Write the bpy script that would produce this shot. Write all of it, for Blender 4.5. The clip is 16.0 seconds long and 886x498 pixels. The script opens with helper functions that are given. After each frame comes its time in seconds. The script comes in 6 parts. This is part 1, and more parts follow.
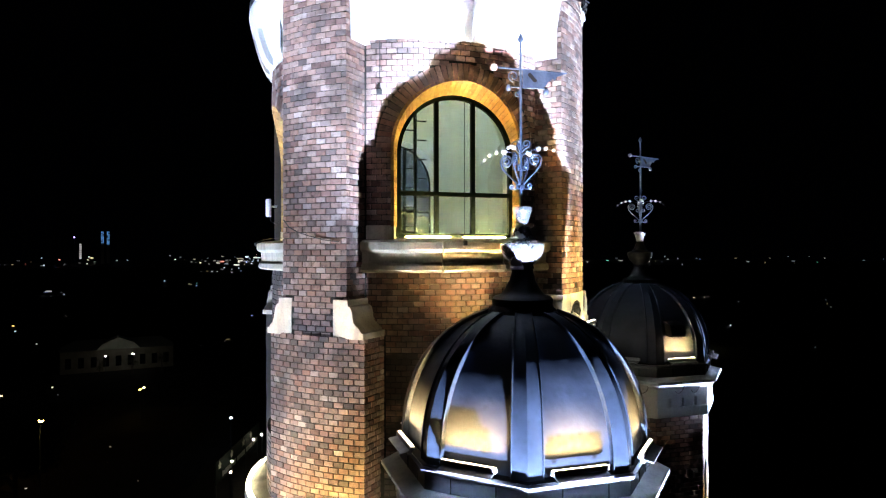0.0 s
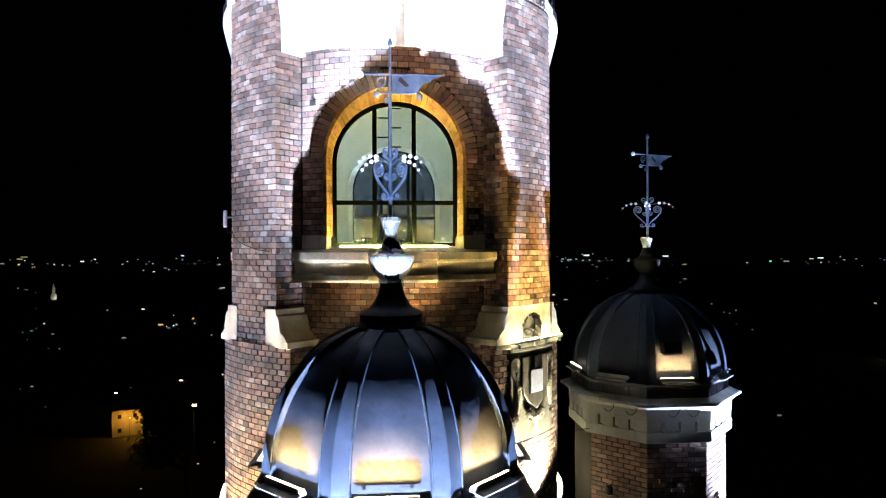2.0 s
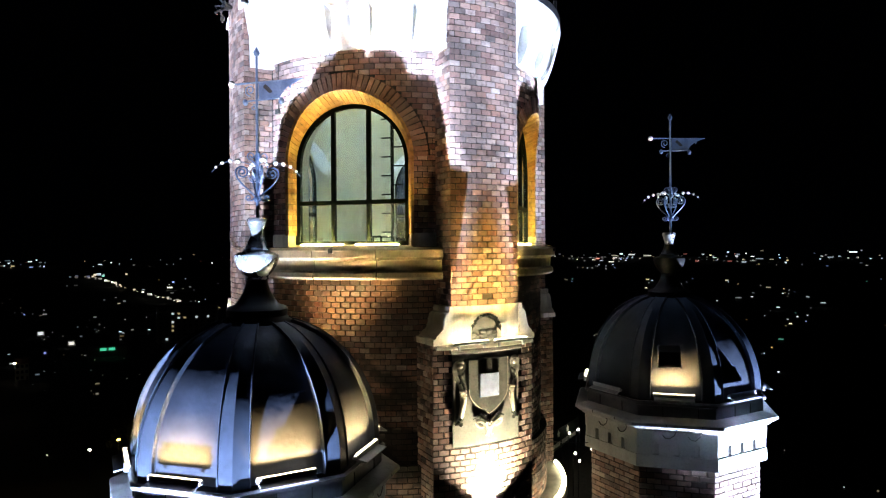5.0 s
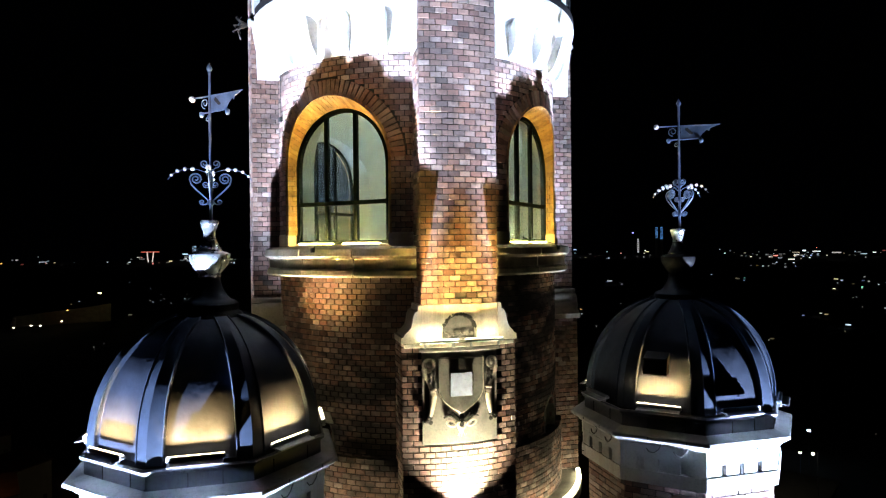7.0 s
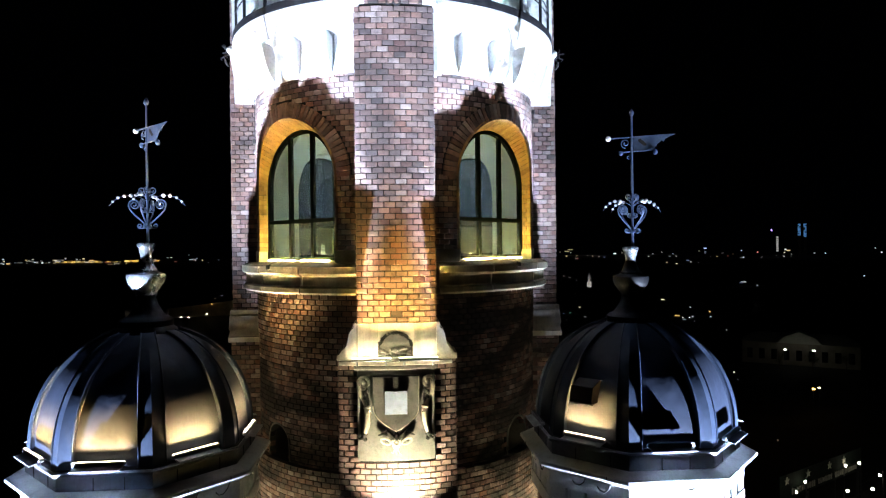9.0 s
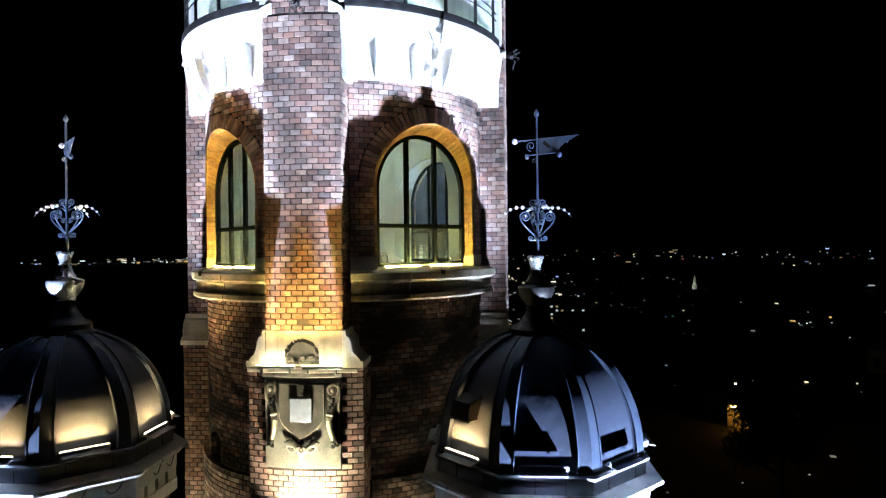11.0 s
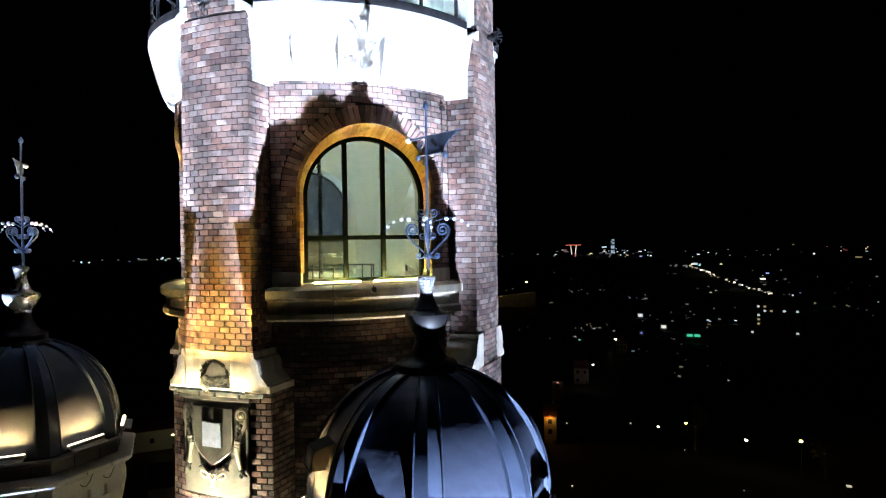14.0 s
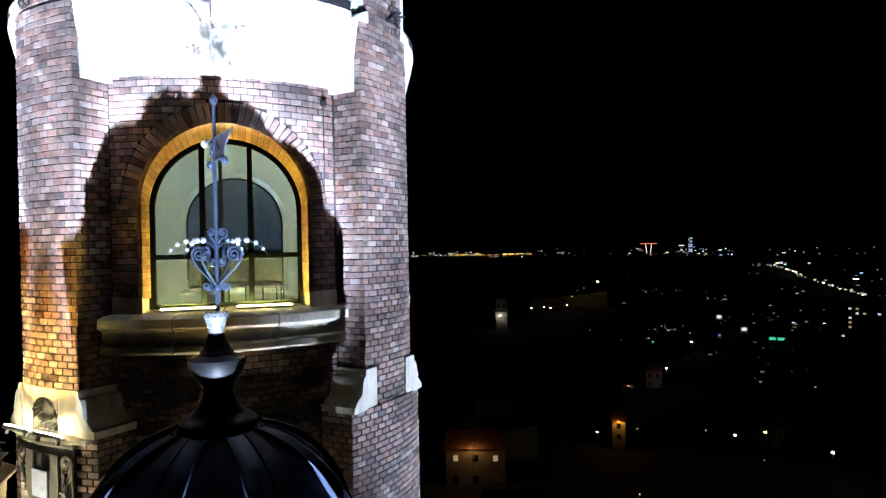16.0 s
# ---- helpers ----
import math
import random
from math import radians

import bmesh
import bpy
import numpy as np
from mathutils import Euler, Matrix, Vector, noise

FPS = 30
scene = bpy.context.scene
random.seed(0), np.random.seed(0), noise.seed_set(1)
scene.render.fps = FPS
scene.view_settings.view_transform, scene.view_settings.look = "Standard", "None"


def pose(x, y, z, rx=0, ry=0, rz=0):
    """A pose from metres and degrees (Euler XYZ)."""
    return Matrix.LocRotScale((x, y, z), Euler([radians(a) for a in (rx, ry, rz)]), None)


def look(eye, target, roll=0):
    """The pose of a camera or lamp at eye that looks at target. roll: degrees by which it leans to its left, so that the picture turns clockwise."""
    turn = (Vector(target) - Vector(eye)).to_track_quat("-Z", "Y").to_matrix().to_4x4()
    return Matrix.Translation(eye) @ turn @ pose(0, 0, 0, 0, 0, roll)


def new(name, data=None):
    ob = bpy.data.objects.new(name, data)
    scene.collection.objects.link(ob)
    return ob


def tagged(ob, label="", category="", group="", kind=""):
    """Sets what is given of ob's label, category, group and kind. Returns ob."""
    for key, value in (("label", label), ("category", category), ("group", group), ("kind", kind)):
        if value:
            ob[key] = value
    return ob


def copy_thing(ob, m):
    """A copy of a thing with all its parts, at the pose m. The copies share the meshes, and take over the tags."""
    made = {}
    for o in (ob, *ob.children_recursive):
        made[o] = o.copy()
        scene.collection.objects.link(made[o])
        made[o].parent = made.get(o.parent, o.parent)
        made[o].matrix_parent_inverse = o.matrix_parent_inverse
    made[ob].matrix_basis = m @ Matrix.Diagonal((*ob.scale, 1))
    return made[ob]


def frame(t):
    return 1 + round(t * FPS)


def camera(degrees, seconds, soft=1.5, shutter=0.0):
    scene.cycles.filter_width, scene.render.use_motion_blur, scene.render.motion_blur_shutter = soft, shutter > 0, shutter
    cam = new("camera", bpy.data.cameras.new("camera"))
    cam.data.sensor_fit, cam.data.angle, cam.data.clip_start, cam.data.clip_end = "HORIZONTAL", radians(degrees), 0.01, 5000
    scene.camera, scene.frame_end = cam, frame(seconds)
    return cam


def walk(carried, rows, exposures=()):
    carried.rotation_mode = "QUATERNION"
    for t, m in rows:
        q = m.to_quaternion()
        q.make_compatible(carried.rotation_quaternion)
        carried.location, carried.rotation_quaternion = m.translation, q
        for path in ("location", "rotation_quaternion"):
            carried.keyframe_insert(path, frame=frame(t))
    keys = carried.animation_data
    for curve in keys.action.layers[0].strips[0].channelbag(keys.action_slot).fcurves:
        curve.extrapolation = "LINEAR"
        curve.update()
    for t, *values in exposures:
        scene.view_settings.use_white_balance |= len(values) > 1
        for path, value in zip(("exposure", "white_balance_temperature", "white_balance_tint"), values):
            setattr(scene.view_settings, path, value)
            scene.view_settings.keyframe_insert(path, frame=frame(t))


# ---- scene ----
cam = camera(70.0, 16.0, soft=1.25)
# seconds, place in metres from the tower's axis, yaw, pitch, roll
ROWS = [
    (0, -8.152, -4.730, 25.931, -62.25, 0.09, 0.07),
    (0.5, -7.771, -5.250, 25.954, -59.45, 0.08, 0.09),
    (1, -7.396, -5.743, 25.985, -56.09, 0.09, 0.14),
    (1.5, -7.022, -6.186, 26.012, -52.56, 0.13, 0.18),
    (2, -6.624, -6.622, 26.036, -49.42, 0.13, 0.19),
    (2.5, -6.214, -7.036, 26.055, -46.33, 0.09, 0.23),
    (3, -5.807, -7.413, 26.065, -43.04, 0.04, 0.23),
    (3.5, -5.398, -7.745, 26.065, -39.87, 0.02, 0.24),
    (4, -4.972, -8.047, 26.064, -36.62, -0.03, 0.27),
    (6.5, -2.637, -9.278, 25.985, -18.17, -0.12, 0.54),
    (7, -2.135, -9.433, 26.035, -15.18, -0.20, 0.59),
    (7.5, -1.627, -9.573, 26.091, -12.31, -0.20, 0.61),
    (8, -1.112, -9.675, 26.152, -9.51, -0.17, 0.61),
    (8.5, -0.588, -9.749, 26.209, -6.71, -0.18, 0.60),
    (9, -0.048, -9.788, 26.250, -4.43, -0.22, 0.62),
    (9.5, 0.483, -9.793, 26.270, -2.46, -0.19, 0.66),
    (10, 1.045, -9.775, 26.273, -0.36, -0.08, 0.67),
    (12.5, 3.664, -9.074, 26.428, 13.37, -0.40, 0.65),
    (13, 4.075, -8.759, 26.459, 16.80, -0.42, 0.72),
    (13.5, 4.482, -8.391, 26.487, 19.38, -0.39, 0.79),
    (14, 4.883, -7.996, 26.502, 21.41, -0.37, 0.87),
    (14.5, 5.265, -7.573, 26.520, 23.34, -0.35, 0.95),
    (15, 5.610, -7.102, 26.560, 24.96, -0.33, 1.02),
    (15.5, 5.941, -6.579, 26.611, 26.44, -0.32, 1.05),
    (16, 6.261, -6.027, 26.674, 27.78, -0.34, 1.08),
]
walk(cam, [(t, pose(x, y, z, 90 + pitch, roll, yaw)) for t, x, y, z, yaw, pitch, roll in ROWS],
     [(0, 0.12), (2, 0.08), (4, 0.0), (8, -0.17), (10, -0.2), (13, -0.12), (16, -0.03)])

# ---- light ----
world = bpy.data.worlds.new("night_sky")
scene.world = world
world.use_nodes = True
world.node_tree.nodes["Background"].inputs["Color"].default_value = (0.35, 0.5, 1.0, 1)
world.node_tree.nodes["Background"].inputs["Strength"].default_value = 0.0002

COOL = (0.56, 0.69, 0.95)
TA, TB = (-2.733, -2.693), (2.65, -2.733)      # axes of the two turrets


def polar(az, r):
    a = radians(az)
    return r * math.cos(a), r * math.sin(a)


def flood_beam(x, y, z, target, watts, cone, colour=COOL, size=0.12):
    lamp = bpy.data.lights.new("flood_beam", "SPOT")
    lamp.energy, lamp.spot_size, lamp.spot_blend, lamp.color = watts, radians(cone), 0.8, colour
    lamp.shadow_soft_size = size
    ob = new("flood_beam", lamp)
    ob.matrix_world = look((x, y, z), target)
    return ob


def beam_strip(az_face, lateral, d, z, length, lean, watts, spread, colour, centre=(0, 0)):
    """The narrow upward beam of a light bar; lean turns it towards the wall."""
    lamp = bpy.data.lights.new("bar_beam", "AREA")
    lamp.shape, lamp.size, lamp.size_y = "RECTANGLE", length, 0.02
    lamp.energy, lamp.color, lamp.spread = watts, colour, radians(spread)
    ob = new("bar_beam", lamp)
    ob.matrix_world = pose(*centre, 0, 0, 0, az_face + 90) @ pose(lateral, -d, z, 180 - lean)
    return ob


# ground floodlights, one before each corner: turret axis, azimuth and distance from it, watts, height aimed at, cone
FLOODS = [(TA, -139.4, 19.8, 280000, 30.1, 10.9), (TB, -42.2, 20.4, 250000, 30.1, 10.9),
          ((-2.74, 2.74), 140.0, 19.5, 130000, 27.0, 13.0), ((2.74, 2.74), 40.0, 19.5, 190000, 27.0, 13.0)]
FLOOD_AT = []
for (cx, cy), az, away, watts, high, cone in FLOODS:
    dx, dy = polar(az, away)
    FLOOD_AT.append((cx + dx, cy + dy))
    flood_beam(cx + dx, cy + dy, 1.2, (cx * 0.60, cy * 0.60, high), watts, cone).data.spot_blend = 0.4
    if cy < 0:
        # added beam, no known lamp: lifts the domes, whose metal is set very dark
        flood_beam(cx + dx, cy + dy, 0.8, (cx, cy, 24.3), watts * 4.9, 5.1).data.spot_blend = 0.6

# ---- materials ----


def material(name, colours, rough=0.7, metal=0.0, grain=30.0, patch=1.2, bump=0.25, dist=0.004, per="", soot=0.0, streak=0.0, soot_from=0.50, soot_flat=1.0):
    """colours: dark to light stops, picked by noise, or piece by piece with per='object' or 'island'."""
    m = bpy.data.materials.new(name)
    m.use_nodes = True
    nt = m.node_tree
    n, l = nt.nodes, nt.links
    bsdf = n["Principled BSDF"]
    geo = n.new("ShaderNodeNewGeometry")

    def noise_at(scale, detail=4.0, squash=(1, 1, 1)):
        mp = n.new("ShaderNodeMapping")
        mp.inputs["Scale"].default_value = squash
        l.new(geo.outputs["Position"], mp.inputs["Vector"])
        t = n.new("ShaderNodeTexNoise")
        t.inputs["Scale"].default_value, t.inputs["Detail"].default_value = scale, detail
        l.new(mp.outputs["Vector"], t.inputs["Vector"])
        return t.outputs["Fac"]

    ramp = n.new("ShaderNodeValToRGB")
    els = ramp.color_ramp.elements
    while len(els) < len(colours):
        els.new(0.5)
    lo, hi = (0.0, 1.0) if per else (0.3, 0.7)
    for k, (e, c) in enumerate(zip(els, colours)):
        e.position, e.color = lo + (hi - lo) * k / max(1, len(colours) - 1), (*c, 1)
    if per == "object":
        l.new(n.new("ShaderNodeObjectInfo").outputs["Random"], ramp.inputs["Fac"])
    elif per == "island":
        l.new(geo.outputs["Random Per Island"], ramp.inputs["Fac"])
    else:
        l.new(noise_at(patch), ramp.inputs["Fac"])
    colour = ramp.outputs["Color"]

    def multiply(fac_socket, amount, low, high, tint=(0.1, 0.09, 0.08)):
        nonlocal colour
        mr = n.new("ShaderNodeMapRange")
        mr.inputs["From Min"].default_value, mr.inputs["From Max"].default_value = low, high
        mr.inputs["To Min"].default_value, mr.inputs["To Max"].default_value = 0.0, amount
        l.new(fac_socket, mr.inputs["Value"])
        mx = n.new("ShaderNodeMix")
        mx.data_type, mx.blend_type = "RGBA", "MIX"
        l.new(mr.outputs["Result"], mx.inputs["Factor"])
        l.new(colour, mx.inputs["A"])
        mx.inputs["B"].default_value = (*tint, 1)
        colour = mx.outputs["Result"]

    fine = noise_at(grain, 6.0)
    multiply(fine, 0.35, 0.5, 0.75, tuple(c * 0.45 for c in colours[0]))
    if per:
        multiply(noise_at(13.0, 4.0), 0.55, 0.52, 0.72, tuple(c * 0.3 for c in colours[0]))
    if soot:
        multiply(noise_at(patch, 3.0, (1, 1, soot_flat)), soot, soot_from, soot_from + 0.14, (0.035, 0.032, 0.032))
    if streak:
        multiply(noise_at(7.0, 4.0, (1, 1, 0.12)), streak, 0.5, 0.75, (0.10, 0.095, 0.08))
    l.new(colour, bsdf.inputs["Base Color"])
    rr = n.new("ShaderNodeMapRange")
    rr.inputs["To Min"].default_value, rr.inputs["To Max"].default_value = max(0.03, rough - 0.12), min(1.0, rough + 0.12)
    l.new(noise_at(grain * 0.3), rr.inputs["Value"])
    l.new(rr.outputs["Result"], bsdf.inputs["Roughness"])
    bsdf.inputs["Metallic"].default_value = metal
    b = n.new("ShaderNodeBump")
    b.inputs["Strength"].default_value, b.inputs["Distance"].default_value = bump, dist
    l.new(fine, b.inputs["Height"])
    l.new(b.outputs["Normal"], bsdf.inputs["Normal"])
    return m


def glowing(name, colour, strength):
    m = bpy.data.materials.new(name)
    m.use_nodes = True
    bsdf = m.node_tree.nodes["Principled BSDF"]
    bsdf.inputs["Base Color"].default_value = (0.8, 0.8, 0.8, 1)
    bsdf.inputs["Emission Color"].default_value = (*colour, 1)
    bsdf.inputs["Emission Strength"].default_value = strength
    return m


BRICKS = [(0.120, 0.069, 0.061), (0.209, 0.120, 0.101), (0.279, 0.169, 0.141), (0.163, 0.119, 0.110), (0.336, 0.205, 0.164), (0.209, 0.152, 0.141),
          (0.365, 0.257, 0.219), (0.257, 0.134, 0.101), (0.408, 0.335, 0.306), (0.275, 0.191, 0.169), (0.086, 0.069, 0.067), (0.304, 0.228, 0.208)]
M_BRICK = material("fired_brick", BRICKS, 0.82, grain=60, patch=1.6, bump=0.5, per="object", soot=0.55)
M_BRICKS = material("fired_brick_joined", BRICKS, 0.82, grain=60, patch=1.6, bump=0.5, per="island", soot=0.55)
# real soot, made heavier to stand in for shade low on the bays
M_SOOT_SHADE = material("soot_shade_brick_joined", BRICKS, 0.85, grain=60, patch=1.5, bump=0.5, per="island", soot=0.92, soot_from=0.40, soot_flat=2.4)
M_OCHRE = material("ochre_reveal_brick", [(0.26, 0.14, 0.05), (0.42, 0.26, 0.10), (0.35, 0.20, 0.075), (0.48, 0.32, 0.13)], 0.8, grain=60, patch=1.6, bump=0.5, per="island", soot=0.3)
M_MORTAR = material("dark_mortar", [(0.010, 0.009, 0.0085), (0.028, 0.024, 0.021)], 0.9, grain=80, patch=3, bump=0.6)
M_STONE = material("pale_limestone", [(0.46, 0.42, 0.34), (0.60, 0.56, 0.47), (0.68, 0.64, 0.55)], 0.75, grain=45, patch=2.2, bump=0.3, streak=0.55)
M_SILLSTONE = material("stained_sill_stone", [(0.34, 0.315, 0.24), (0.52, 0.48, 0.38), (0.62, 0.58, 0.47)], 0.7, grain=40, patch=2.4, bump=0.35, soot=0.22, streak=0.5)
M_DARKSTONE = material("soot_stained_stone", [(0.055, 0.056, 0.055), (0.15, 0.148, 0.135), (0.29, 0.28, 0.245)], 0.75, grain=40, patch=3.0, bump=0.5, soot=0.5, streak=0.4)
M_WHITE = material("white_render", [(0.66, 0.67, 0.66), (0.78, 0.79, 0.79)], 0.7, grain=35, patch=1.5, bump=0.2, streak=0.25)
M_GREYSTONE = material("painted_cornice", [(0.54, 0.56, 0.56), (0.70, 0.72, 0.72)], 0.65, grain=40, patch=2.0, bump=0.25, streak=0.3)
M_TABLET = material("bluish_tablet", [(0.44, 0.52, 0.78), (0.62, 0.70, 0.95)], 0.5, grain=30, patch=9, bump=0.1)
M_LEAD = material("lead_flashing", [(0.10, 0.105, 0.12), (0.17, 0.178, 0.20)], 0.5, 0.3, grain=30, patch=3, bump=0.2, streak=0.3)
M_PLASTER = material("room_plaster", [(0.60, 0.64, 0.58), (0.70, 0.73, 0.67)], 0.85, grain=20, patch=0.8, bump=0.1)
M_DOME = material("dome_sheet_metal", [(0.012, 0.016, 0.027), (0.022, 0.028, 0.045), (0.017, 0.022, 0.036)], 0.50, 0.05, grain=5, patch=2.4, bump=0.3, dist=0.03)
M_RIB = material("dome_rib_metal", [(0.018, 0.025, 0.042), (0.032, 0.043, 0.070)], 0.46, 0.08, grain=12, patch=4, bump=0.25, dist=0.01)
M_DARKSHEET = material("dark_flashing", [(0.003, 0.003, 0.0035), (0.007, 0.007, 0.008)], 0.5, 0.0, grain=20, patch=2, bump=0.3)
for m in (M_DOME, M_RIB, M_DARKSHEET):
    m.node_tree.nodes["Principled BSDF"].inputs["Specular IOR Level"].default_value = 0.12
M_ZINC = material("pale_finial_metal", [(0.32, 0.34, 0.38), (0.46, 0.49, 0.54)], 0.28, 0.75, grain=25, patch=6, bump=0.1)
M_IRON = material("grey_painted_iron", [(0.062, 0.092, 0.165), (0.115, 0.16, 0.27)], 0.38, 0.45, grain=60, patch=8, bump=0.2)
M_BLACKIRON = material("black_wrought_iron", [(0.012, 0.012, 0.014), (0.04, 0.04, 0.045)], 0.5, 0.4, grain=60, patch=8, bump=0.3)
M_FRAME = material("dark_green_steel", [(0.003, 0.005, 0.0045), (0.006, 0.009, 0.008)], 0.85, 0.0, grain=40, patch=5, bump=0.15)
M_FRAME.node_tree.nodes["Principled BSDF"].inputs["Specular IOR Level"].default_value = 0.1
M_FRAME.node_tree.nodes["Principled BSDF"].inputs["Specular IOR Level"].default_value = 0.05
M_MOSS_SHADE = material("black_moss_shade_stone", [(0.006, 0.006, 0.005), (0.02, 0.02, 0.016), (0.05, 0.048, 0.038)], 0.9, grain=30, patch=6, bump=0.8, dist=0.01)
M_BEAD = material("white_enamel", [(0.75, 0.77, 0.8), (0.85, 0.86, 0.88)], 0.25, 0.0, grain=50, patch=10, bump=0.05)
M_ALU = material("lamp_housing", [(0.42, 0.44, 0.47), (0.55, 0.57, 0.6)], 0.45, 0.5, grain=50, patch=9, bump=0.1)
M_CABLE = material("black_cable", [(0.012, 0.012, 0.012), (0.03, 0.03, 0.03)], 0.6, 0.0, grain=50, patch=9, bump=0.1)
M_GROUND = material("dark_ground", [(0.008, 0.010, 0.006), (0.018, 0.021, 0.013), (0.028, 0.026, 0.021)], 0.95, grain=1.5, patch=0.03, bump=0.4, dist=0.1)
M_HOUSE = material("house_render", [(0.32, 0.29, 0.24), (0.46, 0.43, 0.37)], 0.85, grain=8, patch=0.3, bump=0.2)
M_ROOF = material("clay_roof", [(0.10, 0.05, 0.035), (0.18, 0.085, 0.06)], 0.85, grain=6, patch=0.5, bump=0.4)
M_BARK = material("bark", [(0.10, 0.08, 0.06), (0.18, 0.15, 0.12)], 0.9, grain=25, patch=4, bump=0.6, dist=0.02)
M_LEAF = material("leaves", [(0.04, 0.06, 0.015), (0.10, 0.11, 0.03)], 0.6, grain=9, patch=1, bump=0.2)
M_LED_WARM = glowing("led_warm", (1.0, 0.72, 0.17), 1250.0)
M_LED_IVORY = glowing("led_ivory", (1.0, 0.84, 0.50), 95.0)
M_LED_DOME = glowing("led_dome", (1.0, 0.80, 0.50), 14.0)
M_LED_COOL = glowing("led_cool", (0.62, 0.85, 1.0), 110.0)
M_LED_SPILL = glowing("led_spill", (1.0, 0.74, 0.34), 45.0)
M_LED_OFF = material("lamp_glass_dark", [(0.30, 0.32, 0.34), (0.40, 0.42, 0.45)], 0.2, 0.0, grain=30, patch=9, bump=0.05)


def glass_material(name, tint, rough=0.0):
    m = bpy.data.materials.new(name)
    m.use_nodes = True
    bsdf = m.node_tree.nodes["Principled BSDF"]
    bsdf.inputs["Base Color"].default_value = (*tint, 1)
    bsdf.inputs["Roughness"].default_value = rough
    bsdf.inputs["Transmission Weight"].default_value = 1.0
    bsdf.inputs["IOR"].default_value = 1.45
    return m




def dusty(m, low, high, scale):
    """A thin uneven film of dust on a pane."""
    nt = m.node_tree
    n, l = nt.nodes, nt.links
    through_dust, on_dust, film, mix, tn, mr = (n.new(k) for k in ("ShaderNodeBsdfTranslucent", "ShaderNodeBsdfDiffuse", "ShaderNodeMixShader", "ShaderNodeMixShader", "ShaderNodeTexNoise", "ShaderNodeMapRange"))
    for d in (through_dust, on_dust):
        d.inputs["Color"].default_value = (0.46, 0.58, 0.66, 1)
    film.inputs["Fac"].default_value = 0.45
    tn.inputs["Scale"].default_value = scale
    mr.inputs["To Min"].default_value, mr.inputs["To Max"].default_value = low, high
    l.new(tn.outputs["Fac"], mr.inputs["Value"])
    l.new(through_dust.outputs[0], film.inputs[1])
    l.new(on_dust.outputs[0], film.inputs[2])
    l.new(mr.outputs["Result"], mix.inputs["Fac"])
    l.new(n["Principled BSDF"].outputs[0], mix.inputs[1])
    l.new(film.outputs[0], mix.inputs[2])
    l.new(mix.outputs[0], n["Material Output"].inputs["Surface"])
    return m


M_GLASS = dusty(glass_material("window_glass", (0.86, 0.92, 0.88)), 0.02, 0.06, 3.0)
M_GLASS_LOW = dusty(glass_material("dusty_window_glass", (0.86, 0.92, 0.88)), 0.03, 0.14, 5.0)

# ---- mesh helpers ----


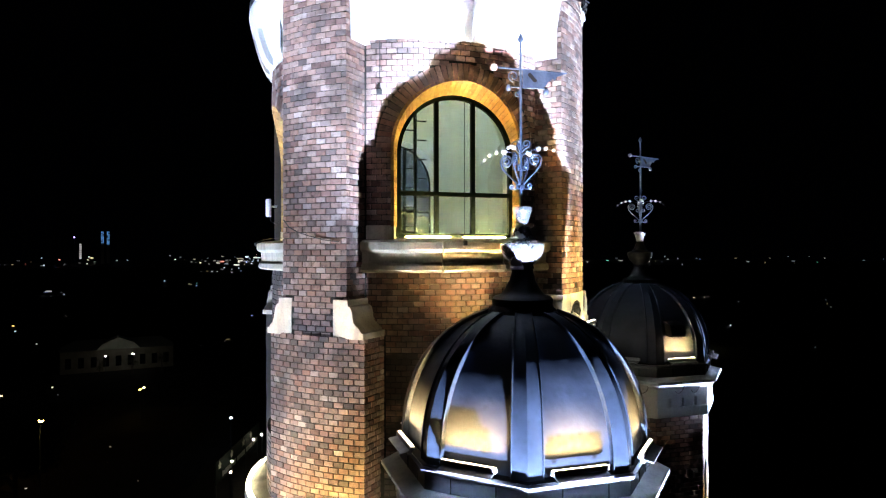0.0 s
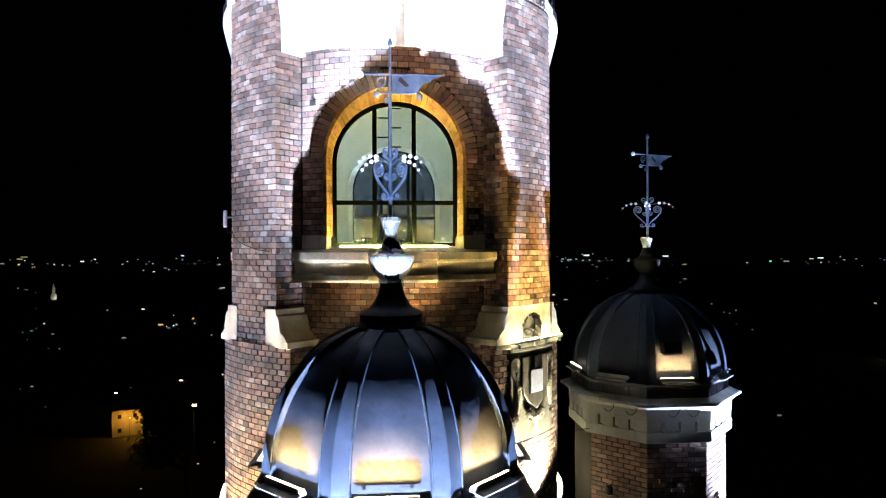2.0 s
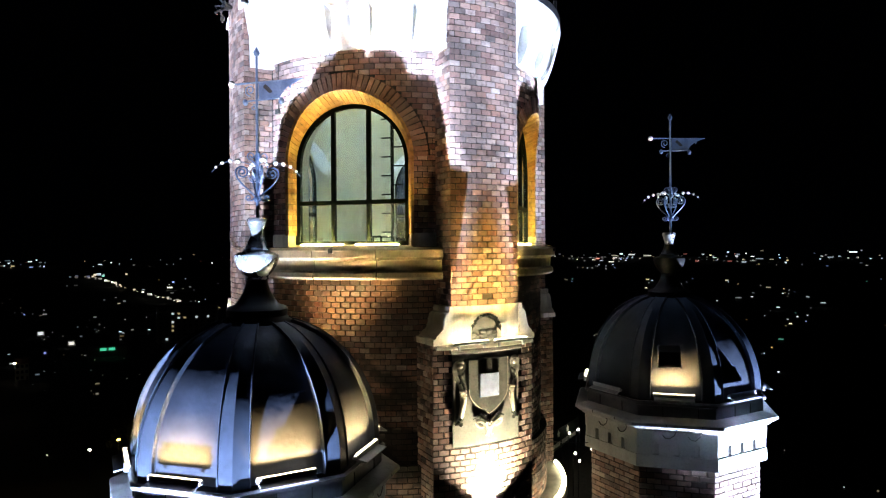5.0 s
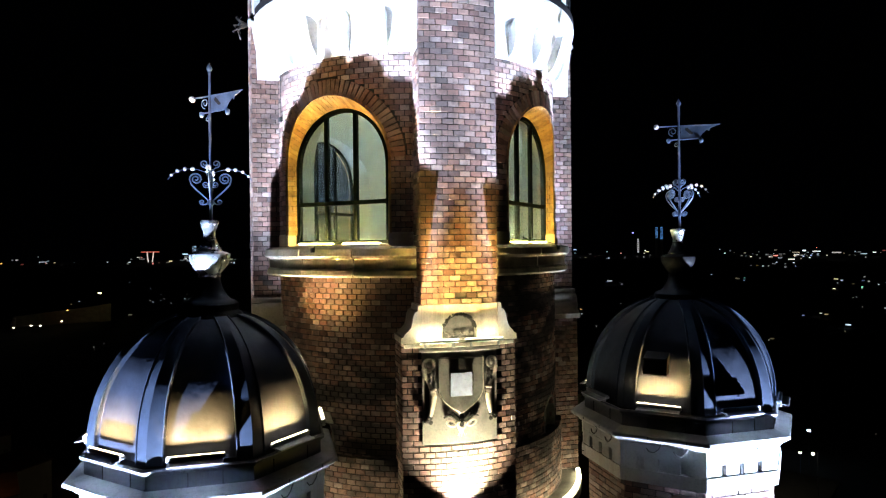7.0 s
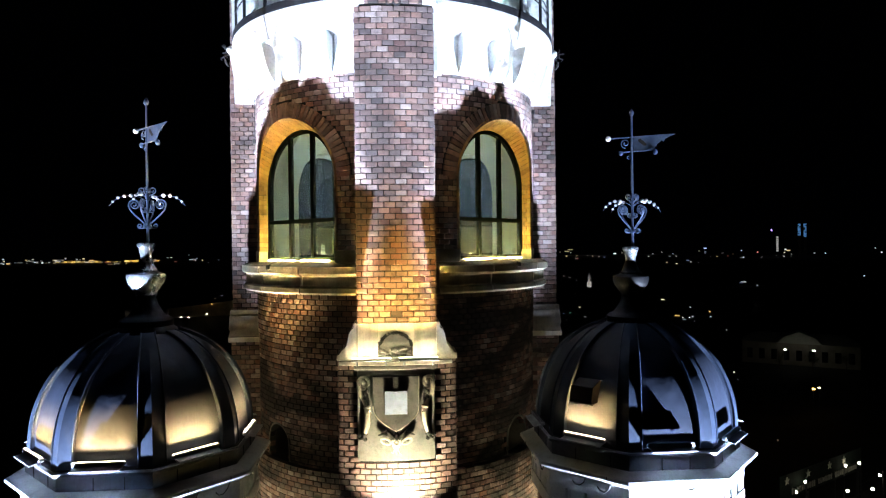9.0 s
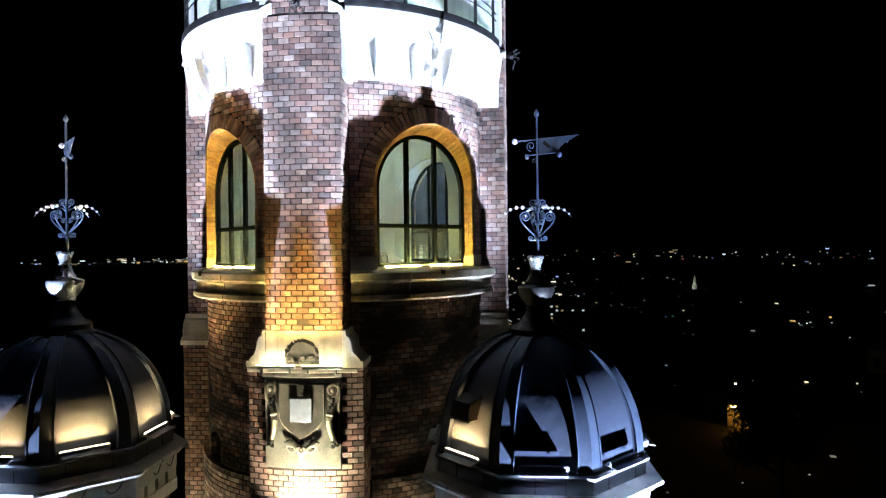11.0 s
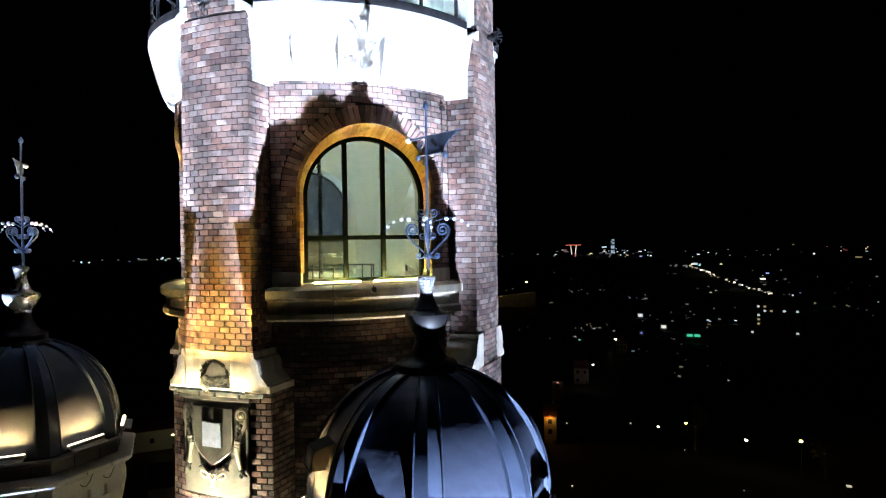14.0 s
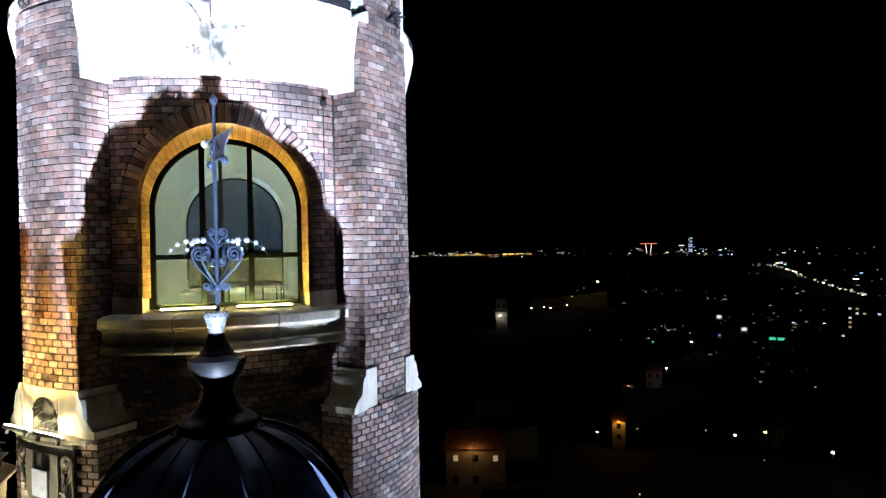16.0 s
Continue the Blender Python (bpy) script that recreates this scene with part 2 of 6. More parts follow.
class Shape:
    """Collects corners and faces of one mesh."""

    def __init__(self):
        self.v, self.f = [], []

    def add(self, verts, faces):
        k = len(self.v)
        self.v += [tuple(p) for p in verts]
        self.f += [tuple(i + k for i in f) for f in faces]
        return self

    def box(self, c, s, m=None, chamfer=0.0):
        x, y, z = (a / 2 for a in s)
        if chamfer:
            e = chamfer
            vs = []
            for sx in (-1, 1):
                for sy in (-1, 1):
                    for sz in (-1, 1):
                        vs += [(sx * (x - e), sy * (y - e), sz * z), (sx * x, sy * (y - e), sz * (z - e)), (sx * (x - e), sy * y, sz * (z - e))]
            bm = bmesh.new()
            for p in vs:
                bm.verts.new(p)
            bmesh.ops.convex_hull(bm, input=bm.verts)
            bm.verts.index_update()
            vs = [tuple(p.co) for p in bm.verts]
            fs = [tuple(p.index for p in f.verts) for f in bm.faces]
            bm.free()
        else:
            vs = [(sx * x, sy * y, sz * z) for sx in (-1, 1) for sy in (-1, 1) for sz in (-1, 1)]
            fs = [(0, 1, 3, 2), (4, 6, 7, 5), (0, 4, 5, 1), (2, 3, 7, 6), (0, 2, 6, 4), (1, 5, 7, 3)]
        m = m or Matrix()
        return self.add([Vector(c) + (m.to_3x3() @ Vector(p)) for p in vs], fs)

    def revolve(self, prof, a0=0.0, a1=360.0, n=32, c=(0, 0), close=False):
        """prof: (r, z) points; close joins the last to the first and caps the ends."""
        full = abs(a1 - a0) >= 360
        k, vs, fs = len(prof), [], []
        steps = n if full else n + 1
        for i in range(steps):
            a = radians(a0 + (a1 - a0) * i / n)
            vs += [(c[0] + r * math.cos(a), c[1] + r * math.sin(a), z) for r, z in prof]
        rows = k if close else k - 1
        for i in range(n):
            j = (i + 1) % steps
            for p in range(rows):
                q = (p + 1) % k
                fs.append((i * k + p, j * k + p, j * k + q, i * k + q))
        if close and not full:
            fs += [tuple(range(k)), tuple(range((steps - 1) * k, steps * k))]
        return self.add(vs, fs)

    def tube(self, path, r, n=6, taper=None):
        path = [Vector(p) for p in path]
        vs, fs, ref = [], [], None
        for i, p in enumerate(path):
            d = (path[min(i + 1, len(path) - 1)] - path[max(i - 1, 0)]).normalized()
            if ref is None:
                ref = d.orthogonal().normalized()
            ref = (ref - d * ref.dot(d)).normalized()
            s, rr = d.cross(ref), r if taper is None else r + (taper - r) * i / (len(path) - 1)
            for k in range(n):
                a = 2 * math.pi * k / n
                vs.append(p + ref * (math.cos(a) * rr) + s * (math.sin(a) * rr))
        for i in range(len(path) - 1):
            for k in range(n):
                fs.append((i * n + k, i * n + (k + 1) % n, (i + 1) * n + (k + 1) % n, (i + 1) * n + k))
        fs += [tuple(range(n))[::-1], tuple(range((len(path) - 1) * n, len(path) * n))]
        return self.add(vs, fs)

    def ball(self, c, r, nu=10, nv=6, squash=1.0):
        prof = [(max(1e-4, r * math.sin(math.pi * i / nv)), c[2] - r * squash * math.cos(math.pi * i / nv)) for i in range(nv + 1)]
        return self.revolve(prof, n=nu, c=(c[0], c[1]))

    def prism(self, poly, place, depth0, depth1):
        """poly: (u, w) outline; place(u, w, d) gives the corner at depth d."""
        k = len(poly)
        vs = [place(u, w, depth0) for u, w in poly] + [place(u, w, depth1) for u, w in poly]
        fs = [tuple(range(k)), tuple(range(2 * k - 1, k - 1, -1))]
        fs += [(i, i + k, (i + 1) % k + k, (i + 1) % k) for i in range(k)]
        return self.add(vs, fs)

    def mesh(self, name, mat, smooth=0):
        me = bpy.data.meshes.new(name)
        me.from_pydata(self.v, [], self.f)
        bm = bmesh.new()
        bm.from_mesh(me)
        bmesh.ops.recalc_face_normals(bm, faces=bm.faces)
        bm.to_mesh(me)
        bm.free()
        me.materials.append(mat)
        if smooth:
            me.polygons.foreach_set("use_smooth", [True] * len(me.polygons))
            me.set_sharp_from_angle(angle=radians(smooth))
        me.update()
        return me


def part(name, shape, mat, parent=None, label="", smooth=0, bevel=0.0, kind=""):
    ob = new(name, shape.mesh(name, mat, smooth))
    if parent is not None:
        ob.parent = parent
    if label:
        ob["label"] = label
    if kind:
        ob["kind"] = kind
    if bevel:
        mod = ob.modifiers.new("edge", "BEVEL")
        mod.width, mod.segments, mod.limit_method, mod.angle_limit = bevel, 2, "ANGLE", radians(35)
    return ob


def thing(name, label, category, at=(0, 0, 0), turn=0.0, group="", kind=""):
    ob = new(name)
    ob.empty_display_size = 0.1
    ob.matrix_world = pose(*at, 0, 0, turn)
    return tagged(ob, label, category, group, kind)


# brick: front face at y = -0.5, one unit each way
def brick_unit(seed):
    rnd = random.Random(seed)
    j = lambda a: (rnd.random() - 0.5) * a
    back = [(-0.5, 0.5, -0.5), (0.5, 0.5, -0.5), (0.5, 0.5, 0.5), (-0.5, 0.5, 0.5)]
    mid = [(-0.5 + j(0.02), -0.40, -0.5 + j(0.05)), (0.5 + j(0.02), -0.40, -0.5 + j(0.05)), (0.5 + j(0.02), -0.40, 0.5 + j(0.05)), (-0.5 + j(0.02), -0.40, 0.5 + j(0.05))]
    front = [(x * 0.95 + j(0.015), -0.5 + j(0.05), z * 0.90 + j(0.03)) for x, _, z in mid]
    v = back + mid + front
    f = [(0, 1, 5, 4), (1, 2, 6, 5), (2, 3, 7, 6), (3, 0, 4, 7), (4, 5, 9, 8), (5, 6, 10, 9), (6, 7, 11, 10), (7, 4, 8, 11), (8, 9, 10, 11)]
    return v, f


UNITS = [brick_unit(s) for s in range(6)]


def make_brick_mesh(k):
    me = bpy.data.meshes.new("brick")
    me.from_pydata(*(lambda u: (u[0], [], u[1]))(UNITS[k]))
    me.materials.append(M_BRICK)
    me.update()
    return me


BRICK_MESHES = [make_brick_mesh(k) for k in range(6)]
COURSE, PITCH, JOINT, DEEP = 0.067, 0.125, 0.0085, 0.07


def lay(parent, laid, single=lambda p: False, cap=300, mat=None):
    """laid: (matrix, width, height) of each brick's front centre. Those that single() picks become bricks of their own; the rest one joined part."""
    rnd = random.Random(7)
    joined, own = Shape(), 0
    for m, w, h in laid:
        k = rnd.randrange(6)
        proud = (rnd.random() - 0.5) * 0.006
        mm = m @ Matrix.Translation((0, DEEP / 2 - proud, 0)) @ Matrix.Diagonal((w, DEEP, h, 1))
        if own < cap and single(m.translation):
            ob = new("brick", BRICK_MESHES[k])
            ob.parent = parent
            ob.matrix_basis = mm
            own += 1
        else:
            joined.add([mm @ Vector(p) for p in UNITS[k][0]], UNITS[k][1])
    if joined.v:
        me = bpy.data.meshes.new("brickwork")
        me.from_pydata(joined.v, [], joined.f)
        me.materials.append(mat or M_BRICKS)
        ob = new("brickwork", me)
        ob.parent = parent
        ob["kind"] = "stuff"


def facing(az, lateral, d, z):
    """A frame on a face that looks to azimuth az: x along the face, -y outwards."""
    return pose(0, 0, 0, 0, 0, az + 90) @ pose(lateral, -d, z)

# ---- the tower ----
R_WALL, R_PIL, H_PIL, H_LOW, R_LOW, R_FOOT = 2.075, 2.42, 0.467, 0.69, 2.44, 2.15
Z_BASE, Z_SHOULDER, Z_SILL, Z_BAND, Z_TOP, Z_STEP = 24.93, 25.37, 25.67, 28.38, 29.08, 23.50
W_WIN, ZC_WIN, W_ARCH, ZC_ARCH, RING = 0.716, 27.07, 0.80, 27.12, 1.01
D_WIN, R_ROOM = 1.78, 1.62
BAYS = {"southwest": -134.5, "southeast": -45.5, "northwest": 135, "northeast": 45}
PILASTERS = {"south": -90.6, "west": 180, "east": 0, "north": 90}


def arch_half(z, w, zc):
    """Half the width of an arch at a height."""
    if z <= zc:
        return w
    return math.sqrt(max(0.0, w * w - (z - zc) ** 2))


def pierced_cylinder(shape, r, az, a_half, z0, z1, w, zc, z_sill):
    """A curved wall from az - a_half to az + a_half with an arched opening."""
    stops = {round(s, 5) for s in np.linspace(-r * math.sin(radians(a_half)), r * math.sin(radians(a_half)), 13)}
    stops |= {round(w * math.cos(math.pi * k / 28), 5) for k in range(29)}
    stops = sorted(stops)

    def at(s, z):
        m = pose(0, 0, 0, 0, 0, az + 90)
        return m @ Vector((s, -math.sqrt(r * r - s * s), z))

    for a, b in zip(stops, stops[1:]):
        inside = abs(a) <= w + 1e-4 and abs(b) <= w + 1e-4
        if not inside:
            shape.add([at(a, z0), at(b, z0), at(b, z1), at(a, z1)], [(0, 1, 2, 3)])
        else:
            ta, tb = (zc + math.sqrt(max(0, w * w - s * s)) for s in (a, b))
            shape.add([at(a, z0), at(b, z0), at(b, z_sill), at(a, z_sill)], [(0, 1, 2, 3)])
            shape.add([at(a, ta), at(b, tb), at(b, z1), at(a, z1)], [(0, 1, 2, 3)])


def arch_path(w, zc, z0, step):
    """Points along an arch from one foot over the crown to the other, about one step apart."""
    up = max(1, round((zc - z0) / step))
    over = max(6, round(math.pi * w / step))
    pts = [(-w, z0 + (zc - z0) * k / up) for k in range(up)]
    pts += [(-w * math.cos(math.pi * k / over), zc + w * math.sin(math.pi * k / over)) for k in range(over + 1)]
    pts += [(w, zc - (zc - z0) * k / up) for k in range(1, up + 1)]
    return pts


def build_bay(side, az):
    seen = side in ("southwest", "southeast")
    wall = thing("wall_" + side, "curved red brick tower wall with an arched window opening", "wall", kind="structure")
    turn = pose(0, 0, 0, 0, 0, az + 90)
    a_up = 45 - math.degrees(math.asin(H_PIL / R_WALL))
    a_low = 45 - math.degrees(math.asin(H_LOW / R_WALL))
    # the low opening sits off the middle of the bay, towards the turret
    off = {"southwest": -5.7, "southeast": 5.7}.get(side, 0.0)
    low_turn = pose(0, 0, 0, 0, 0, az + off + 90)
    # mortar core behind the bricks
    core = Shape()
    pierced_cylinder(core, R_WALL - 0.012, az, 40, Z_SILL - 0.05, 29.3, W_ARCH + 0.01, ZC_ARCH, 26.0)
    pierced_cylinder(core, R_WALL - 0.012, az + off, 40, Z_STEP - 0.05, Z_SILL, 0.24, 23.70, Z_STEP - 0.04)
    core.revolve([(R_WALL - 0.1, Z_STEP - 0.02), (R_FOOT - 0.012, Z_STEP - 0.02), (R_FOOT - 0.012, 0.0)], az - 40, az + 40, 24)
    part("wall_core", core, M_MORTAR, wall, smooth=30)
    laid = []
    # bricks above the sill, cut to the arch ring
    span = math.radians(a_up) * R_WALL
    z, row = Z_SILL + COURSE / 2, 0
    while z < Z_BAND + 0.02:
        start = -span - (PITCH / 2 if row % 2 else 0)
        while start < span:
            a, b = max(start, -span), min(start + PITCH, span)
            start += PITCH
            bits = [(a, b)]
            hole = 0.0
            if z > 26.2:
                hole = arch_half(z, RING, ZC_ARCH) if z > ZC_ARCH else W_ARCH
            elif z > 26.03:
                bits = []
            if hole:
                sa, sb = R_WALL * math.sin(a / R_WALL), R_WALL * math.sin(b / R_WALL)
                if sb <= -hole or sa >= hole:
                    pass
                elif sa < -hole:
                    bits = [(a, -R_WALL * math.asin(hole / R_WALL))]
                elif sb > hole:
                    bits = [(R_WALL * math.asin(hole / R_WALL), b)]
                else:
                    bits = []
            for p, q in bits:
                if q - p > 0.035:
                    laid.append((pose(0, 0, 0, 0, 0, az + 90 + math.degrees((p + q) / 2 / R_WALL)) @ pose(0, -R_WALL, z), q - p - JOINT, COURSE - JOINT))
        z, row = z + COURSE, row + 1
    upper = len(laid)
    # voussoirs round the arch, laid on the curved face
    count = 44
    for k in range(count):
        a = math.pi * (k + 0.5) / count
        rm, ln = (W_ARCH + RING) / 2, RING - W_ARCH
        s, zz = -math.cos(a) * rm, ZC_ARCH + math.sin(a) * rm
        out = math.sqrt(R_WALL ** 2 - s * s)
        yaw = math.degrees(math.asin(s / R_WALL))
        m = turn @ pose(s, -out - 0.004, zz, 0, 0, yaw) @ pose(0, 0, 0, 0, math.degrees(a), 0)
        laid.append((m, ln - 0.008, math.pi * rm / count - JOINT * 0.7))
    # bricks under the sill
    z, row = Z_SILL - COURSE / 2, 0
    while z > Z_STEP - COURSE / 2:
        a_end = a_up if z > Z_BASE else a_low
        span = math.radians(a_end) * R_WALL
        start = -span - (PITCH / 2 if row % 2 else 0)
        while start < span:
            a, b = max(start, -span), min(start + PITCH, span)
            start += PITCH
            s = (a + b) / 2
            if z < 23.98 and abs(s - radians(off) * R_WALL) < arch_half(z, 0.262, 23.70):
                continue
            if b - a > 0.035:
                laid.append((pose(0, 0, 0, 0, 0, az + 90 + math.degrees(s / R_WALL)) @ pose(0, -R_WALL, z), b - a - JOINT, COURSE - JOINT))
        z, row = z - COURSE, row + 1
    z, row = Z_STEP - COURSE / 2, 0
    while z > 20.6:
        span = math.radians(a_low) * R_FOOT
        start = -span - (PITCH / 2 if row % 2 else 0)
        while start < span:
            a, b = max(start, -span), min(start + PITCH, span)
            start += PITCH
            if b - a > 0.035:
                laid.append((pose(0, 0, 0, 0, 0, az + 90 + math.degrees((a + b) / 2 / R_FOOT)) @ pose(0, -R_FOOT, z), b - a - JOINT, COURSE - JOINT))
        z, row = z - COURSE, row + 1
    # reveal: two rings of bricks between the face and the window
    outer, inner = arch_path(W_ARCH, ZC_ARCH, 26.2, COURSE), None
    n = len(outer)
    inner = [(s * W_WIN / W_ARCH * 1.03, z if z < ZC_WIN - 0.2 else ZC_WIN + (z - ZC_ARCH) * W_WIN / W_ARCH * 1.03 if z > ZC_ARCH else z) for s, z in outer]
    reveal = Shape()
    backing = Shape()

    def on_depth(k, f, lift=0.0):
        (s0, z0), (s1, z1) = outer[k], inner[k]
        d0 = math.sqrt(R_WALL ** 2 - s0 * s0)
        s, zz, d = s0 + (s1 - s0) * f, z0 + (z1 - z0) * f, d0 + (D_WIN + 0.03 - d0) * f
        scale = 1 + lift
        return turn @ Vector((s * scale, -d, zz if zz < ZC_ARCH else ZC_ARCH + (zz - ZC_ARCH) * scale))

    for k in range(n - 1):
        halves = [(0.0, 1.0)] if (outer[k][1] > ZC_ARCH - 0.01) else ([(0.0, 0.45), (0.5, 1.0)] if k % 2 else [(0.0, 0.72), (0.77, 1.0)])
        for f0, f1 in halves:
            q = []
            for lift in (0.0, 0.05):
                for kk, t in ((k, 0.035), (k + 1, -0.035)):
                    for f in (f0, f1):
                        a, b = on_depth(k, f, lift), on_depth(k + 1, f, lift)
                        q.append(a.lerp(b, t if kk == k else 1 + t))
            reveal.add(q, [(0, 1, 3, 2), (4, 6, 7, 5), (0, 2, 6, 4), (1, 5, 7, 3), (0, 4, 5, 1), (2, 3, 7, 6)])
        backing.add([on_depth(k, 0, 0.02), on_depth(k + 1, 0, 0.02), on_depth(k + 1, 1, 0.02), on_depth(k, 1, 0.02)], [(0, 1, 2, 3)])
    part("reveal_bricks", reveal, M_OCHRE, wall, kind="stuff")
    part("reveal_core", backing, M_MORTAR, wall)
    # dark round-headed opening low in the wall
    hole = Shape()
    pts = arch_path(0.24, 23.70, 23.3, 0.06)
    for k in range(len(pts) - 1):
        f = lambda p, d: low_turn @ Vector((p[0], -math.sqrt(d * d - p[0] ** 2), p[1]))
        hole.add([f(pts[k], R_WALL + 0.004), f(pts[k + 1], R_WALL + 0.004), f(pts[k + 1], R_WALL - 0.3), f(pts[k], R_WALL - 0.3)], [(0, 1, 2, 3)])
        o = (pts[k][0] * 1.09, 23.70 + (pts[k][1] - 23.70) * (1.09 if pts[k][1] > 23.70 else 1)), (pts[k + 1][0] * 1.09, 23.70 + (pts[k + 1][1] - 23.70) * (1.09 if pts[k + 1][1] > 23.70 else 1))
        hole.add([f(pts[k], R_WALL + 0.004), f(pts[k + 1], R_WALL + 0.004), f(o[1], R_WALL + 0.004), f(o[0], R_WALL + 0.004)], [(0, 1, 2, 3)])
        hole.add([f(o[0], R_WALL + 0.004), f(o[1], R_WALL + 0.004), f(o[1], R_WALL - 0.02), f(o[0], R_WALL - 0.02)], [(0, 1, 2, 3)])
    part("opening_surround", hole, M_DARKSTONE, wall, "round-headed stone surround of a dark opening")
    # soot and moss darken each bay's foot; missing light is painted in too
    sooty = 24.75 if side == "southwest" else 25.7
    lay(wall, [b for b in laid if b[0].translation.z >= sooty], (lambda p: p.z > 26.15 and p.z < Z_BAND) if seen else (lambda p: False))
    lay(wall, [b for b in laid if b[0].translation.z < sooty], mat=M_SOOT_SHADE)
    return wall


def build_sill(side, az):
    a = 45 - math.degrees(math.asin(H_PIL / R_WALL)) - 0.1
    sill = thing("window_sill_" + side, "moulded pale stone sill course with soot stains below the window", "window sill", kind="structure")
    prof = [(1.72, 26.075), (2.21, 26.045), (2.285, 26.02), (2.285, 25.935), (2.265, 25.915), (2.23, 25.90), (2.22, 25.78), (2.255, 25.755), (2.265, 25.70), (2.24, 25.675), (2.1, 25.665), (1.72, 25.665)]
    cuts = [-a, -a * 0.34 + (3 if side == "southwest" else -2), a * 0.38, a]
    for p, q in zip(cuts, cuts[1:]):
        part("sill_block", Shape().revolve(prof, az + p + 0.12, az + q - 0.12, 14, close=True), M_SILLSTONE, sill, smooth=40, bevel=0.004)
    for p, q in ((-a, -math.degrees(math.asin(W_ARCH / R_WALL))), (math.degrees(math.asin(W_ARCH / R_WALL)), a)):
        part("plinth_block", Shape().revolve([(1.80, 26.06), (R_WALL + 0.012, 26.06), (R_WALL + 0.012, 26.205), (R_WALL, 26.22), (1.80, 26.22)], az + p, az + q, 8, close=True), M_STONE, sill, smooth=40)
    return sill


def window_part(shape, az, poly, d0, d1):
    m = pose(0, 0, 0, 0, 0, az + 90)
    shape.prism(poly, lambda u, w, d: m @ Vector((u, -d, w)), d0, d1)


def build_window(number, az):
    win = thing(f"window_{number}", "arched window in a dark steel frame, lit from inside", "window", kind="structure")
    m = pose(0, 0, 0, 0, 0, az + 90)
    frame_shape = Shape()
    z0 = 26.085
    o = arch_path(W_WIN + 0.05, ZC_WIN, z0, 0.08)
    i = arch_path(W_WIN - 0.022, ZC_WIN, z0, 0.08)
    k = min(len(o), len(i))
    for a in range(k - 1):
        quad = [o[a], o[a + 1], i[a + 1], i[a]]
        window_part(frame_shape, az, quad, D_WIN - 0.035, D_WIN + 0.035)
    window_part(frame_shape, az, [(-W_WIN, z0), (W_WIN, z0), (W_WIN, z0 + 0.045), (-W_WIN, z0 + 0.045)], D_WIN - 0.035, D_WIN + 0.035)
    part("window_frame", frame_shape, M_FRAME, win)
    for s in (-0.246, 0.222):
        top = ZC_WIN + math.sqrt(W_WIN ** 2 - s * s)
        sh = Shape()
        window_part(sh, az, [(s - 0.027, z0), (s + 0.027, z0), (s + 0.027, top), (s - 0.027, top)], D_WIN - 0.03, D_WIN + 0.03)
        part("mullion", sh, M_FRAME, win, bevel=0.004)
    sh = Shape()
    window_part(sh, az, [(-W_WIN, 26.58), (W_WIN, 26.58), (W_WIN, 26.632), (-W_WIN, 26.632)], D_WIN - 0.025, D_WIN + 0.036)
    part("transom", sh, M_FRAME, win, bevel=0.004)
    for u0, u1 in ((-0.69, -0.275), (-0.217, 0.193), (0.25, 0.69)):
        sh = Shape()
        window_part(sh, az, [(u0, z0 + 0.05), (u1, z0 + 0.05), (u1, 26.578), (u0, 26.578)], D_WIN - 0.004, D_WIN + 0.004)
        p = part("pane", sh, M_GLASS_LOW, win, "dusty pane")
        p.visible_shadow = False
        top = [(u, ZC_WIN + math.sqrt(max(0, 0.694 ** 2 - u * u))) for u in np.linspace(u1, u0, 8)]
        sh = Shape()
        window_part(sh, az, [(u0, 26.634), (u1, 26.634)] + top, D_WIN - 0.004, D_WIN + 0.004)
        p = part("pane", sh, M_GLASS, win)
        p.visible_shadow = False
    # inner reveal, plastered
    sh = Shape()
    pts = arch_path(W_WIN, ZC_WIN, 26.0, 0.1)
    wide = arch_path(W_WIN + 0.06, ZC_WIN, 26.0, 0.1)
    for a in range(min(len(pts), len(wide)) - 1):
        sh.add([m @ Vector((pts[a][0], -(D_WIN - 0.03), pts[a][1])), m @ Vector((pts[a + 1][0], -(D_WIN - 0.03), pts[a + 1][1])),
                m @ Vector((wide[a + 1][0], -math.sqrt(R_ROOM ** 2 - wide[a + 1][0] ** 2), wide[a + 1][1])), m @ Vector((wide[a][0], -math.sqrt(R_ROOM ** 2 - wide[a][0] ** 2), wide[a][1]))], [(0, 1, 2, 3)])
    sh.add([m @ Vector((-0.78, -1.76, 26.07)), m @ Vector((0.78, -1.76, 26.07)), m @ Vector((0.78, -1.38, 26.0)), m @ Vector((-0.78, -1.38, 26.0))], [(0, 1, 2, 3)])
    part("inner_reveal", sh, M_PLASTER, win)
    return win


